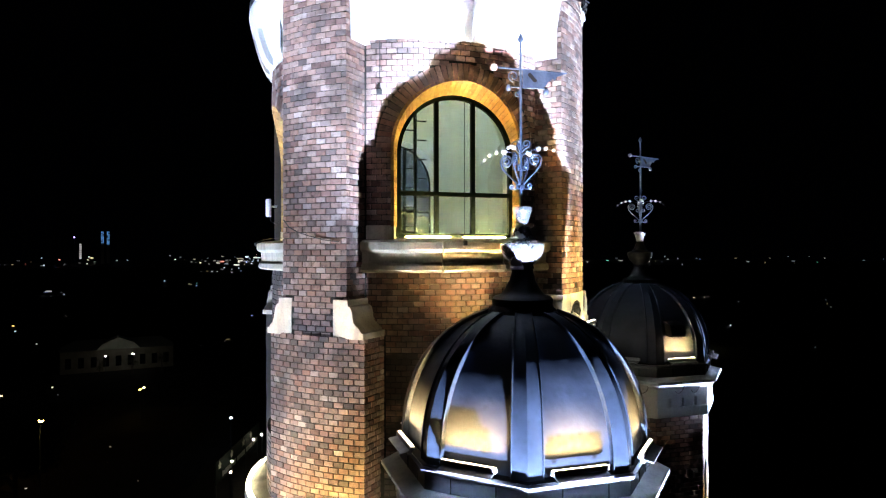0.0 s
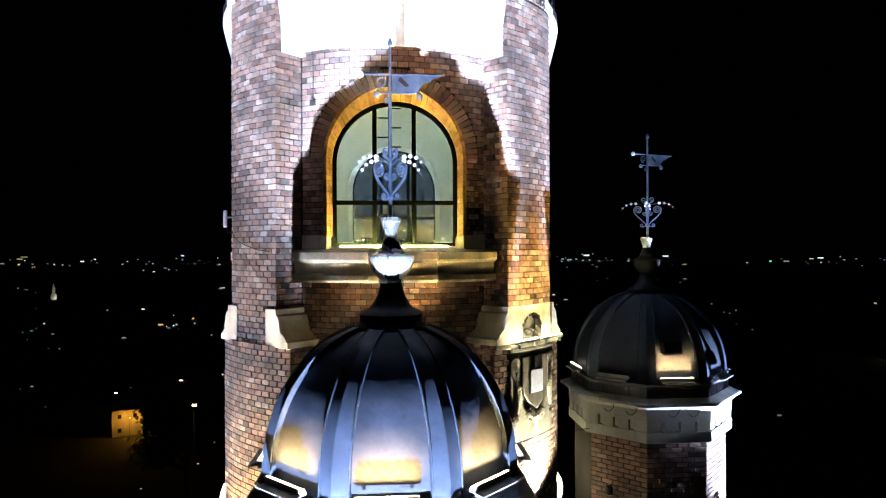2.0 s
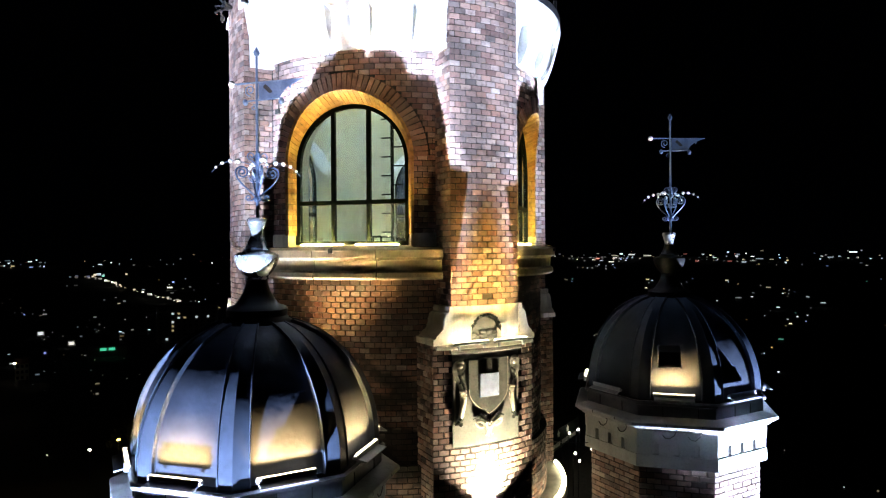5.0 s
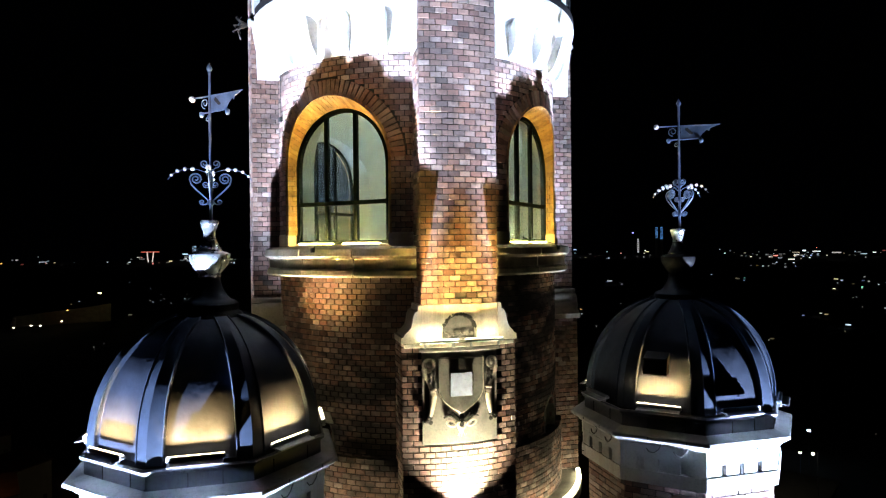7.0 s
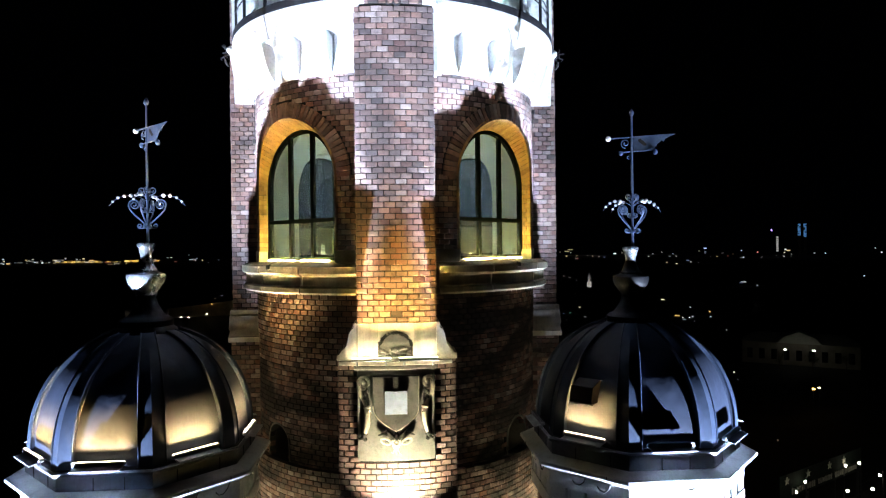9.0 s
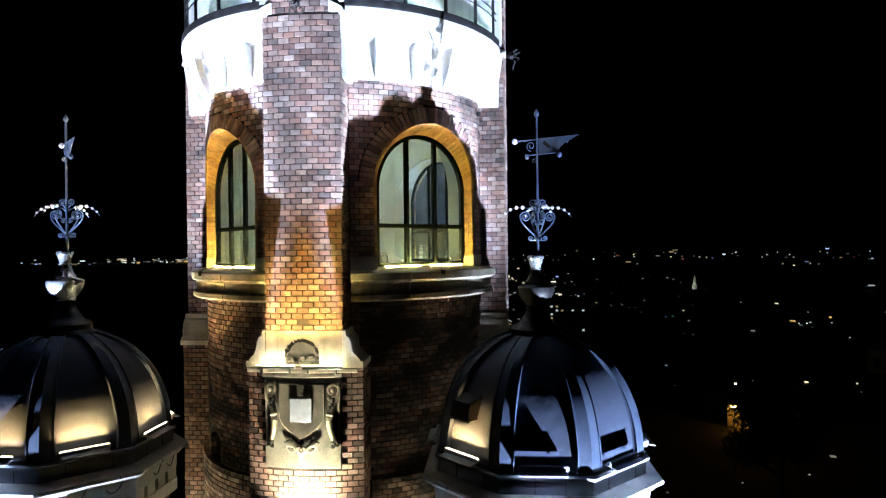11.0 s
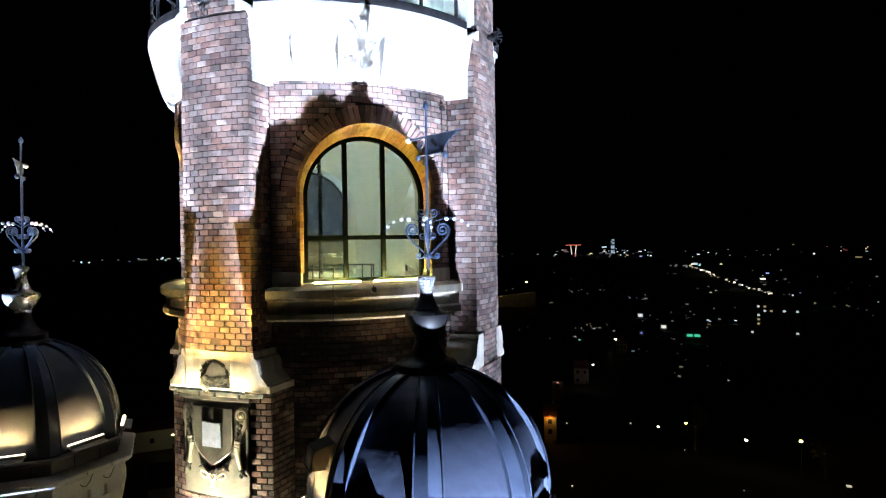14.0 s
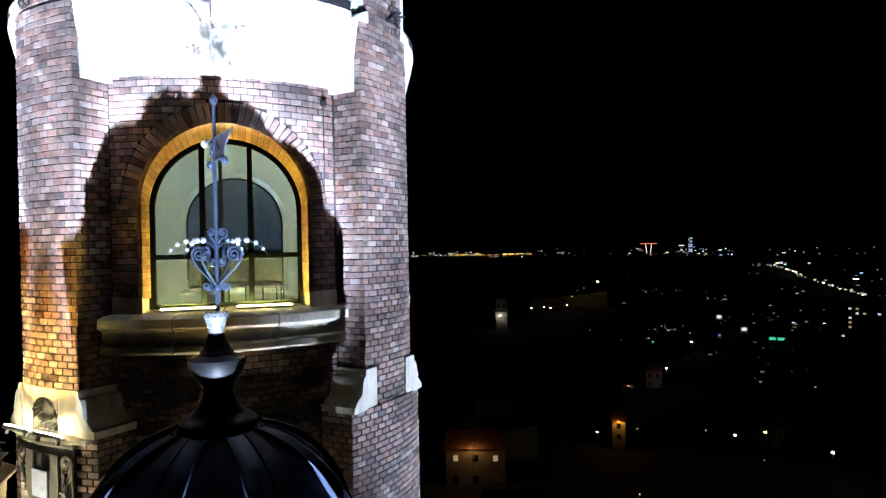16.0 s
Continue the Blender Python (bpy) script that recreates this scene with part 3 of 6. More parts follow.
def led_bar(az_face, lateral, d, z, length, glow, centre=(0, 0), tilt=0.0, on=True, group="light bars", bare=False, lips=(-1,), lip=0.036, tray=False):
    """A slim bar lamp on two brackets that shines upwards and towards the wall behind it."""
    lamp = thing("light_bar", "slim aluminium LED light bar, " + ("lit" if on else "unlit") + ", on small brackets", "lamp", group=group)
    lamp.matrix_world = Matrix.Translation((*centre, 0)) @ facing(az_face, lateral, d, z) @ pose(0, 0, 0, tilt)
    hs = Shape().box((0, 0, -0.016), (length, 0.05, 0.03), chamfer=0.006)
    for s in lips if bare else (-1, 1):
        hs.box((0, s * 0.022, -0.004 + (lip if s > 0 else 0.012) / 2), (length, 0.006, lip if s > 0 else 0.012))
    part("housing", hs, M_ALU, lamp)
    if bare:
        round_r = 0.0063 if lips == (1,) else 0.013
        half = [(round_r * math.cos(math.pi * k / 6), round_r * math.sin(math.pi * k / 6)) for k in range(7)]
        lens = Shape().prism(half, lambda u, w, d: Vector((d, u, w)), -length / 2 + 0.01, length / 2 - 0.01)
    else:
        lens = Shape().box((0, 0, 0.003), (length - 0.02, 0.018, 0.008), chamfer=0.003)
    part("lens", lens, glow if on else M_LED_OFF, lamp)
    if tray:
        part("tray", Shape().box((0, -0.035, -0.045), (length * 0.94, 0.125, 0.012), pose(0, 0, 0, 18), 0.003), M_ALU, lamp)
    for s in (-1, 1):
        part("bracket", Shape().box((s * length * 0.36, 0.0, -0.055), (0.025, 0.035, 0.05), chamfer=0.004), M_ALU, lamp)
    return lamp


def stone_shoulder(shape, az, sign, inner, r0=1.95, r1=2.40):
    """The curved stone shoulder where the pilaster widens."""
    prof = [(inner, Z_BASE + 0.004), (0.70, Z_BASE + 0.004), (0.70, Z_BASE + 0.075), (0.67, Z_BASE + 0.08), (0.655, Z_BASE + 0.11), (0.615, Z_BASE + 0.145), (0.585, Z_BASE + 0.185),
            (0.57, Z_BASE + 0.24), (0.56, Z_BASE + 0.31), (0.535, Z_BASE + 0.36), (0.505, Z_BASE + 0.375), (0.50, Z_SHOULDER), (inner, Z_SHOULDER)]
    m = pose(0, 0, 0, 0, 0, az + 90)
    shape.prism([(sign * u, w) for u, w in prof], lambda u, w, d: m @ Vector((u, -(d - (0.02 if abs(u) > 0.6 else 0.0)), w)), r0, r1)


def build_pilaster(side, az):
    label = {"south": "red brick pilaster with a stone coat of arms, lit from below", "west": "curved red brick pilaster with pale stone shoulders",
             "east": "curved red brick pilaster with pale stone shoulders", "north": "plain red brick pilaster"}[side]
    wall = thing("wall_" + side, label, "wall", kind="structure")
    h = math.degrees(math.asin(H_PIL / R_PIL))
    hl = math.degrees(math.asin(H_LOW / R_LOW))
    core = Shape()
    foot = Z_SHOULDER if side == "south" else Z_BASE - 0.01
    core.revolve([(1.8, foot), (R_PIL - 0.012, foot), (R_PIL - 0.012, Z_TOP), (1.8, Z_TOP)], az - h + 0.25, az + h - 0.25, 12, close=True)
    core.revolve([(1.8, 0), (R_LOW - 0.012, 0), (R_LOW - 0.012, Z_BASE), (1.8, Z_BASE)], az - hl + 0.25, az + hl - 0.25, 12, close=True)
    h2 = math.degrees(math.asin(0.355 / R_PIL))
    core.revolve([(1.9, Z_TOP), (R_PIL - 0.012, Z_TOP), (R_PIL - 0.012, 31.0), (1.9, 31.0)], az - h2, az + h2, 8, close=True)
    part("wall_core", core, M_MORTAR, wall, smooth=30)
    # white rendered pier behind the upper brick strip
    h3 = math.degrees(math.asin(0.51 / 2.38))
    part("upper_pier", Shape().revolve([(1.92, Z_TOP + 0.14), (2.385, Z_TOP + 0.14), (2.385, 31.0), (1.92, 31.0)], az - h3, az + h3, 10, close=True), M_WHITE, wall, "white rendered pier behind the brick strip", smooth=30)
    laid = []

    def courses(z0, z1, half, r, depth, skip=lambda s, z: False):
        z, row = z0 + COURSE / 2, 0
        count = max(2, round(2 * half / PITCH))
        pitch = 2 * half / count
        while z < z1:
            cuts = [-half + pitch * k for k in range(count + 1)] if row % 2 else [-half] + [-half + pitch * (k + 0.5) for k in range(count)] + [half]
            for a, b in zip(cuts, cuts[1:]):
                s = (a + b) / 2
                if not skip(s, z):
                    laid.append((pose(0, 0, 0, 0, 0, az + 90 + math.degrees(math.asin(s / r))) @ pose(0, -r, z), b - a - JOINT, COURSE - JOINT))
            # returns at both sides
            edge = math.sqrt(r * r - half * half)
            for sign in (-1, 1):
                first = 0.125 if row % 2 else 0.065
                stops = [0.0, first] + [q for q in (first + 0.125, first + 0.25) if q < depth - 0.03] + [depth]
                spans = list(zip(stops, stops[1:]))
                for p, q in spans:
                    m = pose(0, 0, 0, 0, 0, az + 90) @ pose(sign * half, -(edge - (p + q) / 2), z, 0, 0, 90 * sign)
                    laid.append((m, q - p - JOINT, COURSE - JOINT))
            z, row = z + COURSE, row + 1

    stone_mid = side == "south"
    if stone_mid:
        courses(Z_SHOULDER, Z_TOP, H_PIL, R_PIL, 0.36, lambda s, z: abs(s + 0.06) < 0.07 and abs(z - 25.455) < 0.035)
        courses(20.6, Z_BASE, H_LOW, R_LOW, 0.40, lambda s, z: abs(s) < 0.445 and z > 23.77)
    else:
        courses(Z_BASE, Z_TOP, H_PIL, R_PIL, 0.36, lambda s, z: z < Z_SHOULDER and abs(s) > 0.31)
        courses(20.6, Z_BASE, H_LOW, R_LOW, 0.40)
    courses(Z_TOP, 31.0, 0.355, R_PIL, 0.2)
    if side == "north":
        laid = []
    for sign in (-1, 1):
        sh = Shape()
        stone_shoulder(sh, az, sign, 0.30 if not stone_mid else 0.46, r1=2.405)
        part("stone_shoulder", sh, M_STONE, wall, smooth=30, bevel=0.004)
        cap = Shape()
        m = pose(0, 0, 0, 0, 0, az + 90)
        cap.prism([(sign * 0.34, Z_TOP), (sign * 0.50, Z_TOP), (sign * 0.50, Z_TOP + 0.05), (sign * 0.44, Z_TOP + 0.09), (sign * 0.34, Z_TOP + 0.13)], lambda u, w, d: m @ Vector((u, -d, w)), 2.05, 2.41)
        part("shoulder_cap", cap, M_WHITE, wall, bevel=0.005)
    lay(wall, laid, (lambda p: p.z > 25.4 and p.z < 29.0) if side != "north" else (lambda p: False))
    return wall


for side, az in BAYS.items():
    build_bay(side, az)
    build_sill(side, az)
for number, az in enumerate(BAYS.values(), 1):
    build_window(number, az)
for side, az in PILASTERS.items():
    build_pilaster(side, az)

# room behind the windows
room = Shape()
for az in BAYS.values():
    pierced_cylinder(room, R_ROOM, az, 45, 25.6, 28.9, W_WIN + 0.06, ZC_WIN, 26.0)
tagged(part("wall_inside", room, M_PLASTER, smooth=30), "pale plastered round wall of the lookout room", "wall", kind="structure")
tagged(part("floor", Shape().revolve([(0.001, 25.6), (1.9, 25.6), (1.9, 25.5), (0.001, 25.5)], n=40), M_DARKSTONE), "plain stone floor of the lookout room", "floor", kind="structure")
tagged(part("ceiling", Shape().revolve([(0.001, 28.9), (2.3, 28.9), (2.3, 29.0), (0.001, 29.0)], n=40), M_PLASTER), "plain plastered ceiling of the lookout room", "ceiling", kind="structure")

# climbing pole in the room, seen through the windows
ladder = thing("climbing_pole", "dark steel climbing pole with pegs in the lookout room", "ladder", (-0.15, -0.06, 25.6), -45)
part("pole", Shape().box((0, 0, 1.65), (0.045, 0.045, 3.3), chamfer=0.006), M_FRAME, ladder)
for k in range(20):
    side = 1 if k % 2 else -1
    part("peg", Shape().tube([(0, 0, 0.4 + 0.14 * k), (side * 0.17, 0, 0.4 + 0.14 * k)], 0.011), M_FRAME, ladder)
stool = thing("guard_rail", "low dark tubular guard rail on the room floor", "railing", (0.1, 0.15, 25.6), 20)
for k in range(7):
    x, y = polar(k * 30, 0.45)
    part("baluster", Shape().tube([(x, y, 0), (x, y, 0.62)], 0.010), M_FRAME, stool)
part("rail", Shape().tube([(*polar(k * 9, 0.45), 0.62) for k in range(21)], 0.014), M_FRAME, stool)

# lamp in the room
room_lamp = thing("ceiling_lamp", "round opal ceiling lamp in the lookout room, lit", "lamp", (0, 0, 28.86))
part("shade", Shape().revolve([(0.001, -0.11), (0.16, -0.09), (0.24, -0.03), (0.25, 0.03)], n=24), glowing("opal_glass", (0.74, 0.92, 1.0), 50.0), room_lamp, smooth=50)
part("mount", Shape().revolve([(0.001, 0.02), (0.27, 0.02), (0.27, 0.045), (0.001, 0.045)], n=24), M_ALU, room_lamp)

# ---- white gallery band under the top ----


def spiral(c, r0, r1, turns, start, ax, ay, n=22):
    """Points of a spiral in the plane of ax and ay."""
    pts = []
    for k in range(n + 1):
        f = k / n
        a = radians(start) + f * turns * 2 * math.pi
        r = r0 + (r1 - r0) * f
        pts.append(Vector(c) + Vector(ax) * (r * math.cos(a)) + Vector(ay) * (r * math.sin(a)))
    return pts


BAND = [(1.95, 28.385), (2.10, 28.385), (2.165, 28.43), (2.215, 28.52), (2.255, 28.62), (2.295, 28.75), (2.335, 28.90), (2.37, 29.05), (2.385, 29.12), (2.38, 29.17), (2.36, 29.175), (1.95, 29.175)]
NICHE = [(1.95, 28.385), (2.10, 28.385), (2.112, 28.42), (2.112, 28.80), (2.14, 28.845), (2.20, 28.87), (2.325, 28.87)] + BAND[6:]


def build_band(side, az):
    a = 45 - math.degrees(math.asin(H_PIL / 2.2)) - 0.15
    band = thing("gallery_band_" + side, "swelling white rendered gallery band with narrow niches, brightly lit", "balcony", kind="structure")
    stops = [-a] + [c + e for c in (-25.8, -12.9, 0, 12.9, 25.8) for e in (-2.75, 2.75)] + [a]
    for k, (p, q) in enumerate(zip(stops, stops[1:])):
        if k % 2:
            part("niche", Shape().revolve(NICHE, az + p, az + q, 5, close=True), M_WHITE, band, smooth=35)
        else:
            part("band", Shape().revolve(BAND, az + p, az + q, 8, close=True), M_WHITE, band, smooth=50)
    # plain white blocks beside the pilasters
    for sign in (-1, 1):
        m = pose(0, 0, 0, 0, 0, az + 90 + sign * 45)
        blk = Shape().prism([(2.0, 28.33), (2.30, 28.33), (2.31, 28.7), (2.375, 29.1), (2.0, 29.1)], lambda u, w, d: m @ Vector((-sign * (H_PIL + d), -u, w)), -0.02, 0.05)
        part("corner_block", blk, M_WHITE, band, bevel=0.006)
    # gallery edge, railing and inner wall
    part("gallery_floor", Shape().revolve([(1.8, 29.18), (2.375, 29.18), (2.38, 29.19), (2.38, 29.27), (2.35, 29.28), (1.8, 29.28)], az - a, az + a, 30, close=True), M_BLACKIRON, band, "dark metal edge of the gallery floor", smooth=30)
    return band


def build_railing(side, az):
    a = 45 - math.degrees(math.asin(0.36 / 2.4)) - 0.5
    rail = thing("railing", "dark steel gallery railing with square posts and thin rails", "railing", group="gallery railings")
    steps = 5
    for k in range(steps):
        aa = az - a + 2 * a * (k + 0.5) / steps
        x, y = polar(aa, 2.33)
        part("post", Shape().box((x, y, 29.70), (0.035, 0.035, 0.92), pose(0, 0, 0, 0, 0, aa), 0.004), M_BLACKIRON, rail)
    for z in (29.56, 29.66, 30.14):
        pts = [(*polar(az - a + 2 * a * k / 20, 2.33), z) for k in range(21)]
        part("rail", Shape().tube(pts, 0.009 if z < 30 else 0.022), M_BLACKIRON, rail)
    return rail


for side, az in BAYS.items():
    build_band(side, az)
    if side != "northeast":
        build_railing(side, az)
for az in BAYS.values():
    for s in (-0.8, 0, 0.8):
        led_bar(az, s, math.sqrt(2.10 ** 2 - s * s), 29.31, 0.6, M_LED_COOL, tilt=-30, group="light bars on the gallery floor")
drum = Shape().revolve([(2.02, 29.2), (2.02, 30.1), (2.06, 30.14), (2.06, 30.2)], n=48)
tagged(part("wall_drum", drum, M_WHITE, smooth=40), "white rendered drum above the gallery, brightly lit", "wall", kind="structure")
# unseen roof, set low so the drum throws less light on the domes
tagged(part("roof", Shape().revolve([(2.12, 30.19), (2.12, 30.24), (1.5, 30.9), (0.6, 31.9), (0.001, 32.8)], n=48), M_DARKSHEET, smooth=30), "unseen dark roof added over the drum to limit bounced light", "roof", kind="structure")


def build_grotesque(az):
    """Wrought-iron leaf cluster on the upper pilaster."""
    orn = thing("iron_rosette", "black wrought-iron leaf rosette fixed to the brick pilaster", "ornament", group="iron rosettes")
    m = facing(az, 0, R_PIL, 29.22)
    rnd = random.Random(int(az) + 500)
    for k in range(9):
        a = 2 * math.pi * k / 9 + rnd.random() * 0.4
        r = 0.07 + rnd.random() * 0.06
        tip = Vector((math.cos(a) * r, -0.10 - rnd.random() * 0.12, math.sin(a) * r * 0.9))
        pts = [Vector((0, 0.0, 0)), tip * 0.5 + Vector((0, -0.03, 0)), tip, tip + Vector((math.cos(a + 1) * 0.04, 0.03, math.sin(a + 1) * 0.04))]
        part("leaf", Shape().tube([m @ p for p in pts], 0.022, 5, 0.005), M_BLACKIRON, orn, smooth=50)
    part("boss", Shape().ball(m @ Vector((0, -0.08, 0)), 0.055, 10, 6), M_BLACKIRON, orn, smooth=50)
    for sx in (-1, 1):
        part("tendril", Shape().tube([m @ p for p in spiral((sx * 0.05, -0.12, -0.16), 0.06, 0.012, 1.2, 90, (sx, 0, 0), (0, -0.3, 1))], 0.009, 5), M_BLACKIRON, orn)
    return orn


for az in (-90.6, 0, 180):
    build_grotesque(az)

# ---- coat of arms and stone base of the south pilaster ----
arms = thing("coat_of_arms", "weathered carved stone coat of arms with shield, scrolls and festoon", "relief", (0, 0, 0), -1.0)
YF = -2.427
niche = arch_path(0.207, 25.045, 24.94, 0.05)
base, soffit = Shape(), Shape()


def sector(x0, x1, r0, r1, z0, z1, n=8):
    """A block that follows the round of the pilaster between two distances from its middle."""
    a0, a1 = (-90 + math.degrees(math.asin(x / r1)) for x in (x0, x1))
    return Shape().revolve([(r0, z0), (r1, z0), (r1, z1), (r0, z1)], a0, a1, n, close=True)


for (u0, w0), (u1, w1) in zip(niche, niche[1:]):
    base.add([(u0, YF, w0), (u1, YF, w1), (u1, YF, 25.37), (u0, YF, 25.37)], [(0, 1, 2, 3)])
    soffit.add([(u0, YF, w0), (u1, YF, w1), (u1, YF + 0.13, w1), (u0, YF + 0.13, w0)], [(0, 1, 2, 3)])
base.add([(-0.22, YF, 25.37), (0.22, YF, 25.37), (0.22, YF + 0.15, 25.37), (-0.22, YF + 0.15, 25.37)], [(0, 1, 2, 3)])
part("base_block", base, M_STONE, arms, "pale stone block with a round-headed niche")
cheeks = [part("cheek_block", sector(x0, x1, 2.03, 2.426, 24.94, 25.37), M_STONE, arms, bevel=0.005) for x0, x1 in ((-0.485, -0.207), (0.207, 0.485))]
# soffit coloured near black to put the recess's shade into its stone
part("niche_soffit", soffit, M_MOSS_SHADE, arms)
part("niche_back", Shape().box((0, YF + 0.115, 25.12), (0.46, 0.06, 0.4)), M_DARKSTONE, arms, "sooty back of the niche")
rub = Shape()
rnd = random.Random(3)
for k in range(90):
    a = math.pi * (0.1 + 0.8 * k / 89)
    e = 0.012 + 0.022 * rnd.random()
    rub.box((-(0.212 - 0.02 * rnd.random()) * math.cos(a), YF + 0.012 + rnd.random() * 0.02, 25.045 + (0.205 + 0.016 * rnd.random()) * math.sin(a)), (e, 0.05, e), pose(0, 0, 0, rnd.random() * 60, math.degrees(a) + 40 * rnd.random(), 0))
part("niche_moss", rub, M_MOSS_SHADE, arms, "black moss along the niche edge")
heap = Shape()
for k in range(60):
    e = 0.018 + 0.03 * rnd.random()
    heap.ball((-0.19 + 0.38 * rnd.random(), YF + 0.06 + 0.03 * rnd.random(), 24.95 + 0.11 * rnd.random() ** 2), e, 6, 4, 0.7)
part("niche_rubble", heap, M_DARKSTONE, arms, "crumbled mossy stone in the niche", smooth=50)
cheeks.append(part("ledge", sector(-0.66, 0.66, 2.06, 2.515, 24.888, 24.936, 14), M_STONE, arms, bevel=0.008))
cheeks.append(part("moulding", sector(-0.49, 0.49, 2.06, 2.485, 24.83, 24.888, 12), M_DARKSTONE, arms, bevel=0.015))
cheeks.append(part("slab", sector(-0.4525, 0.4525, 2.11, 2.45, 23.77, 24.835, 14), M_DARKSTONE, arms, "stained stone slab", bevel=0.005))


def carve(name, shape, mat, label="", deep=0.55, smooth=50):
    """Low relief on the face of the slab; the shape is given with the face at y = 0."""
    ob = part(name, shape, mat, arms, label, smooth=smooth)
    ob.matrix_basis = Matrix.Translation((0, -2.45, 0)) @ Matrix.Diagonal((1, deep, 1, 1))
    return ob


side_curve = [(0.27 * (1 - f ** 2.2), 24.42 - 0.30 * f) for f in np.linspace(0, 1, 12)]
shield = [(-0.27, 24.76), (0.27, 24.76)] + side_curve + [(-u, w) for u, w in side_curve[-2::-1]]
part("shield", Shape().prism(shield, lambda u, w, d: Vector((u, d, w)), -2.44, -2.478), M_DARKSTONE, arms, "grey pointed stone shield", bevel=0.010)
part("shield_rim", Shape().tube([(u * 0.985, -2.472, w) for u, w in shield[1:]], 0.007, 5), M_SILLSTONE, arms, smooth=50)
part("tablet", Shape().box((0, -2.479, 24.455), (0.262, 0.02, 0.27), chamfer=0.004), M_TABLET, arms, "smooth pale bluish square tablet")
part("groove", Shape().box((0, -2.477, 24.69), (0.075, 0.012, 0.13), chamfer=0.004), M_MOSS_SHADE, arms, "dark weathered groove above the tablet")
for sx in (-1, 1):
    at = lambda u, w, d=-0.03: (sx * u, d, w)
    carve("volute", Shape().tube(spiral(at(0.368, 24.685), 0.082, 0.016, 1.75, 250, (sx, 0, 0), (0, 0, 1), 34), 0.019, 7), M_SILLSTONE)
    carve("volute_eye", Shape().ball(at(0.368, 24.685, -0.035), 0.032, 12, 8), M_STONE)
    carve("volute_stem", Shape().tube([at(0.43, 24.65), at(0.425, 24.59), at(0.39, 24.52), at(0.365, 24.46), at(0.35, 24.42)], 0.03, 7, 0.024), M_SILLSTONE)
    for u, w, r in ((0.335, 24.59, 0.026), (0.36, 24.565, 0.03), (0.345, 24.53, 0.026), (0.375, 24.505, 0.024), (0.33, 24.485, 0.022)):
        carve("leaf_drop", Shape().ball(at(u, w, -0.035), r, 9, 6, 1.2), M_DARKSTONE)
    carve("cuff", Shape().box(at(0.335, 24.40), (0.085, 0.09, 0.03), pose(0, 0, 0, 0, sx * 10, 0), 0.01).box(at(0.332, 24.36), (0.075, 0.075, 0.04), pose(0, 0, 0, 0, sx * 10, 0), 0.012), M_STONE, smooth=0)
    carve("pendant", Shape().tube([at(0.33, 24.34), at(0.335, 24.25), at(0.355, 24.15), at(0.375, 24.07)], 0.045, 8, 0.026), M_SILLSTONE)
    carve("pendant_strip", Shape().tube([at(0.43, 24.60, -0.01), at(0.435, 24.4, -0.01), at(0.425, 24.2, -0.01), at(0.43, 24.05, -0.01)], 0.014, 6), M_SILLSTONE)
    carve("tip_leaf", Shape().tube([at(0.36, 24.10), at(0.385, 24.045), at(0.43, 24.03)], 0.034, 7, 0.012).ball(at(0.362, 24.03), 0.026, 9, 6), M_MOSS_SHADE)
    carve("acanthus", Shape().tube([at(0.03, 24.03), at(0.09, 24.075), at(0.14, 24.10), at(0.21, 24.075)], 0.034, 7, 0.008), M_MOSS_SHADE)
    carve("acanthus", Shape().tube([at(0.025, 24.03), at(0.075, 24.09), at(0.115, 24.135)], 0.036, 7, 0.014), M_MOSS_SHADE)
    ring = [Vector(at(0.122 + 0.056 * math.cos(a), 24.005 + 0.030 * math.sin(a) + 0.016 * math.cos(a), -0.04)) for a in np.linspace(0, 2 * math.pi, 19)]
    carve("petal", Shape().tube(ring, 0.0125, 6), M_STONE)
    carve("petal_heart", Shape().ball(at(0.122, 24.005, -0.02), 0.022, 9, 6, 0.7), M_DARKSTONE)
    carve("stem", Shape().tube([at(0.045, 23.965), at(0.02, 23.91), at(0.04, 23.865), at(0.058, 23.88)], 0.012, 6, 0.008), M_SILLSTONE)
carve("acanthus", Shape().tube([(0, -0.03, 24.03), (0, -0.035, 24.09), (0, -0.03, 24.14)], 0.04, 7, 0.012), M_MOSS_SHADE)
rose = [Vector((0.044 * math.cos(a), -0.045, 24.0 + 0.044 * math.sin(a))) for a in np.linspace(0, 2 * math.pi, 21)]
carve("rose", Shape().tube(rose, 0.017, 7), M_STONE, "pale round carved rose")
carve("rose_heart", Shape().ball((0, -0.05, 24.0), 0.014, 8, 6), M_STONE)
carve("bud", Shape().tube([(0, -0.03, 23.94), (0, -0.035, 23.90), (0, -0.03, 23.85)], 0.022, 7, 0.006), M_SILLSTONE)

# bend the flat-built stone and carving to the round of the pilaster
for ob in arms.children:
    if ob not in cheeks:
        m, back = ob.matrix_basis.copy(), ob.matrix_basis.inverted()
        for v in ob.data.vertices:
            q = m @ v.co
            q.y += 2.45 - math.sqrt(2.45 ** 2 - q.x ** 2)
            v.co = back @ q

for s in (-0.275, 0.265):
    led_bar(-91, s, 2.53, 24.972, 0.46, M_LED_IVORY, tilt=-12, group="light bars under the coat of arms", bare=True)
    beam_strip(-91, s, 2.60, 25.005, 0.44, 12, 20, 46, (1.0, 0.58, 0.13))
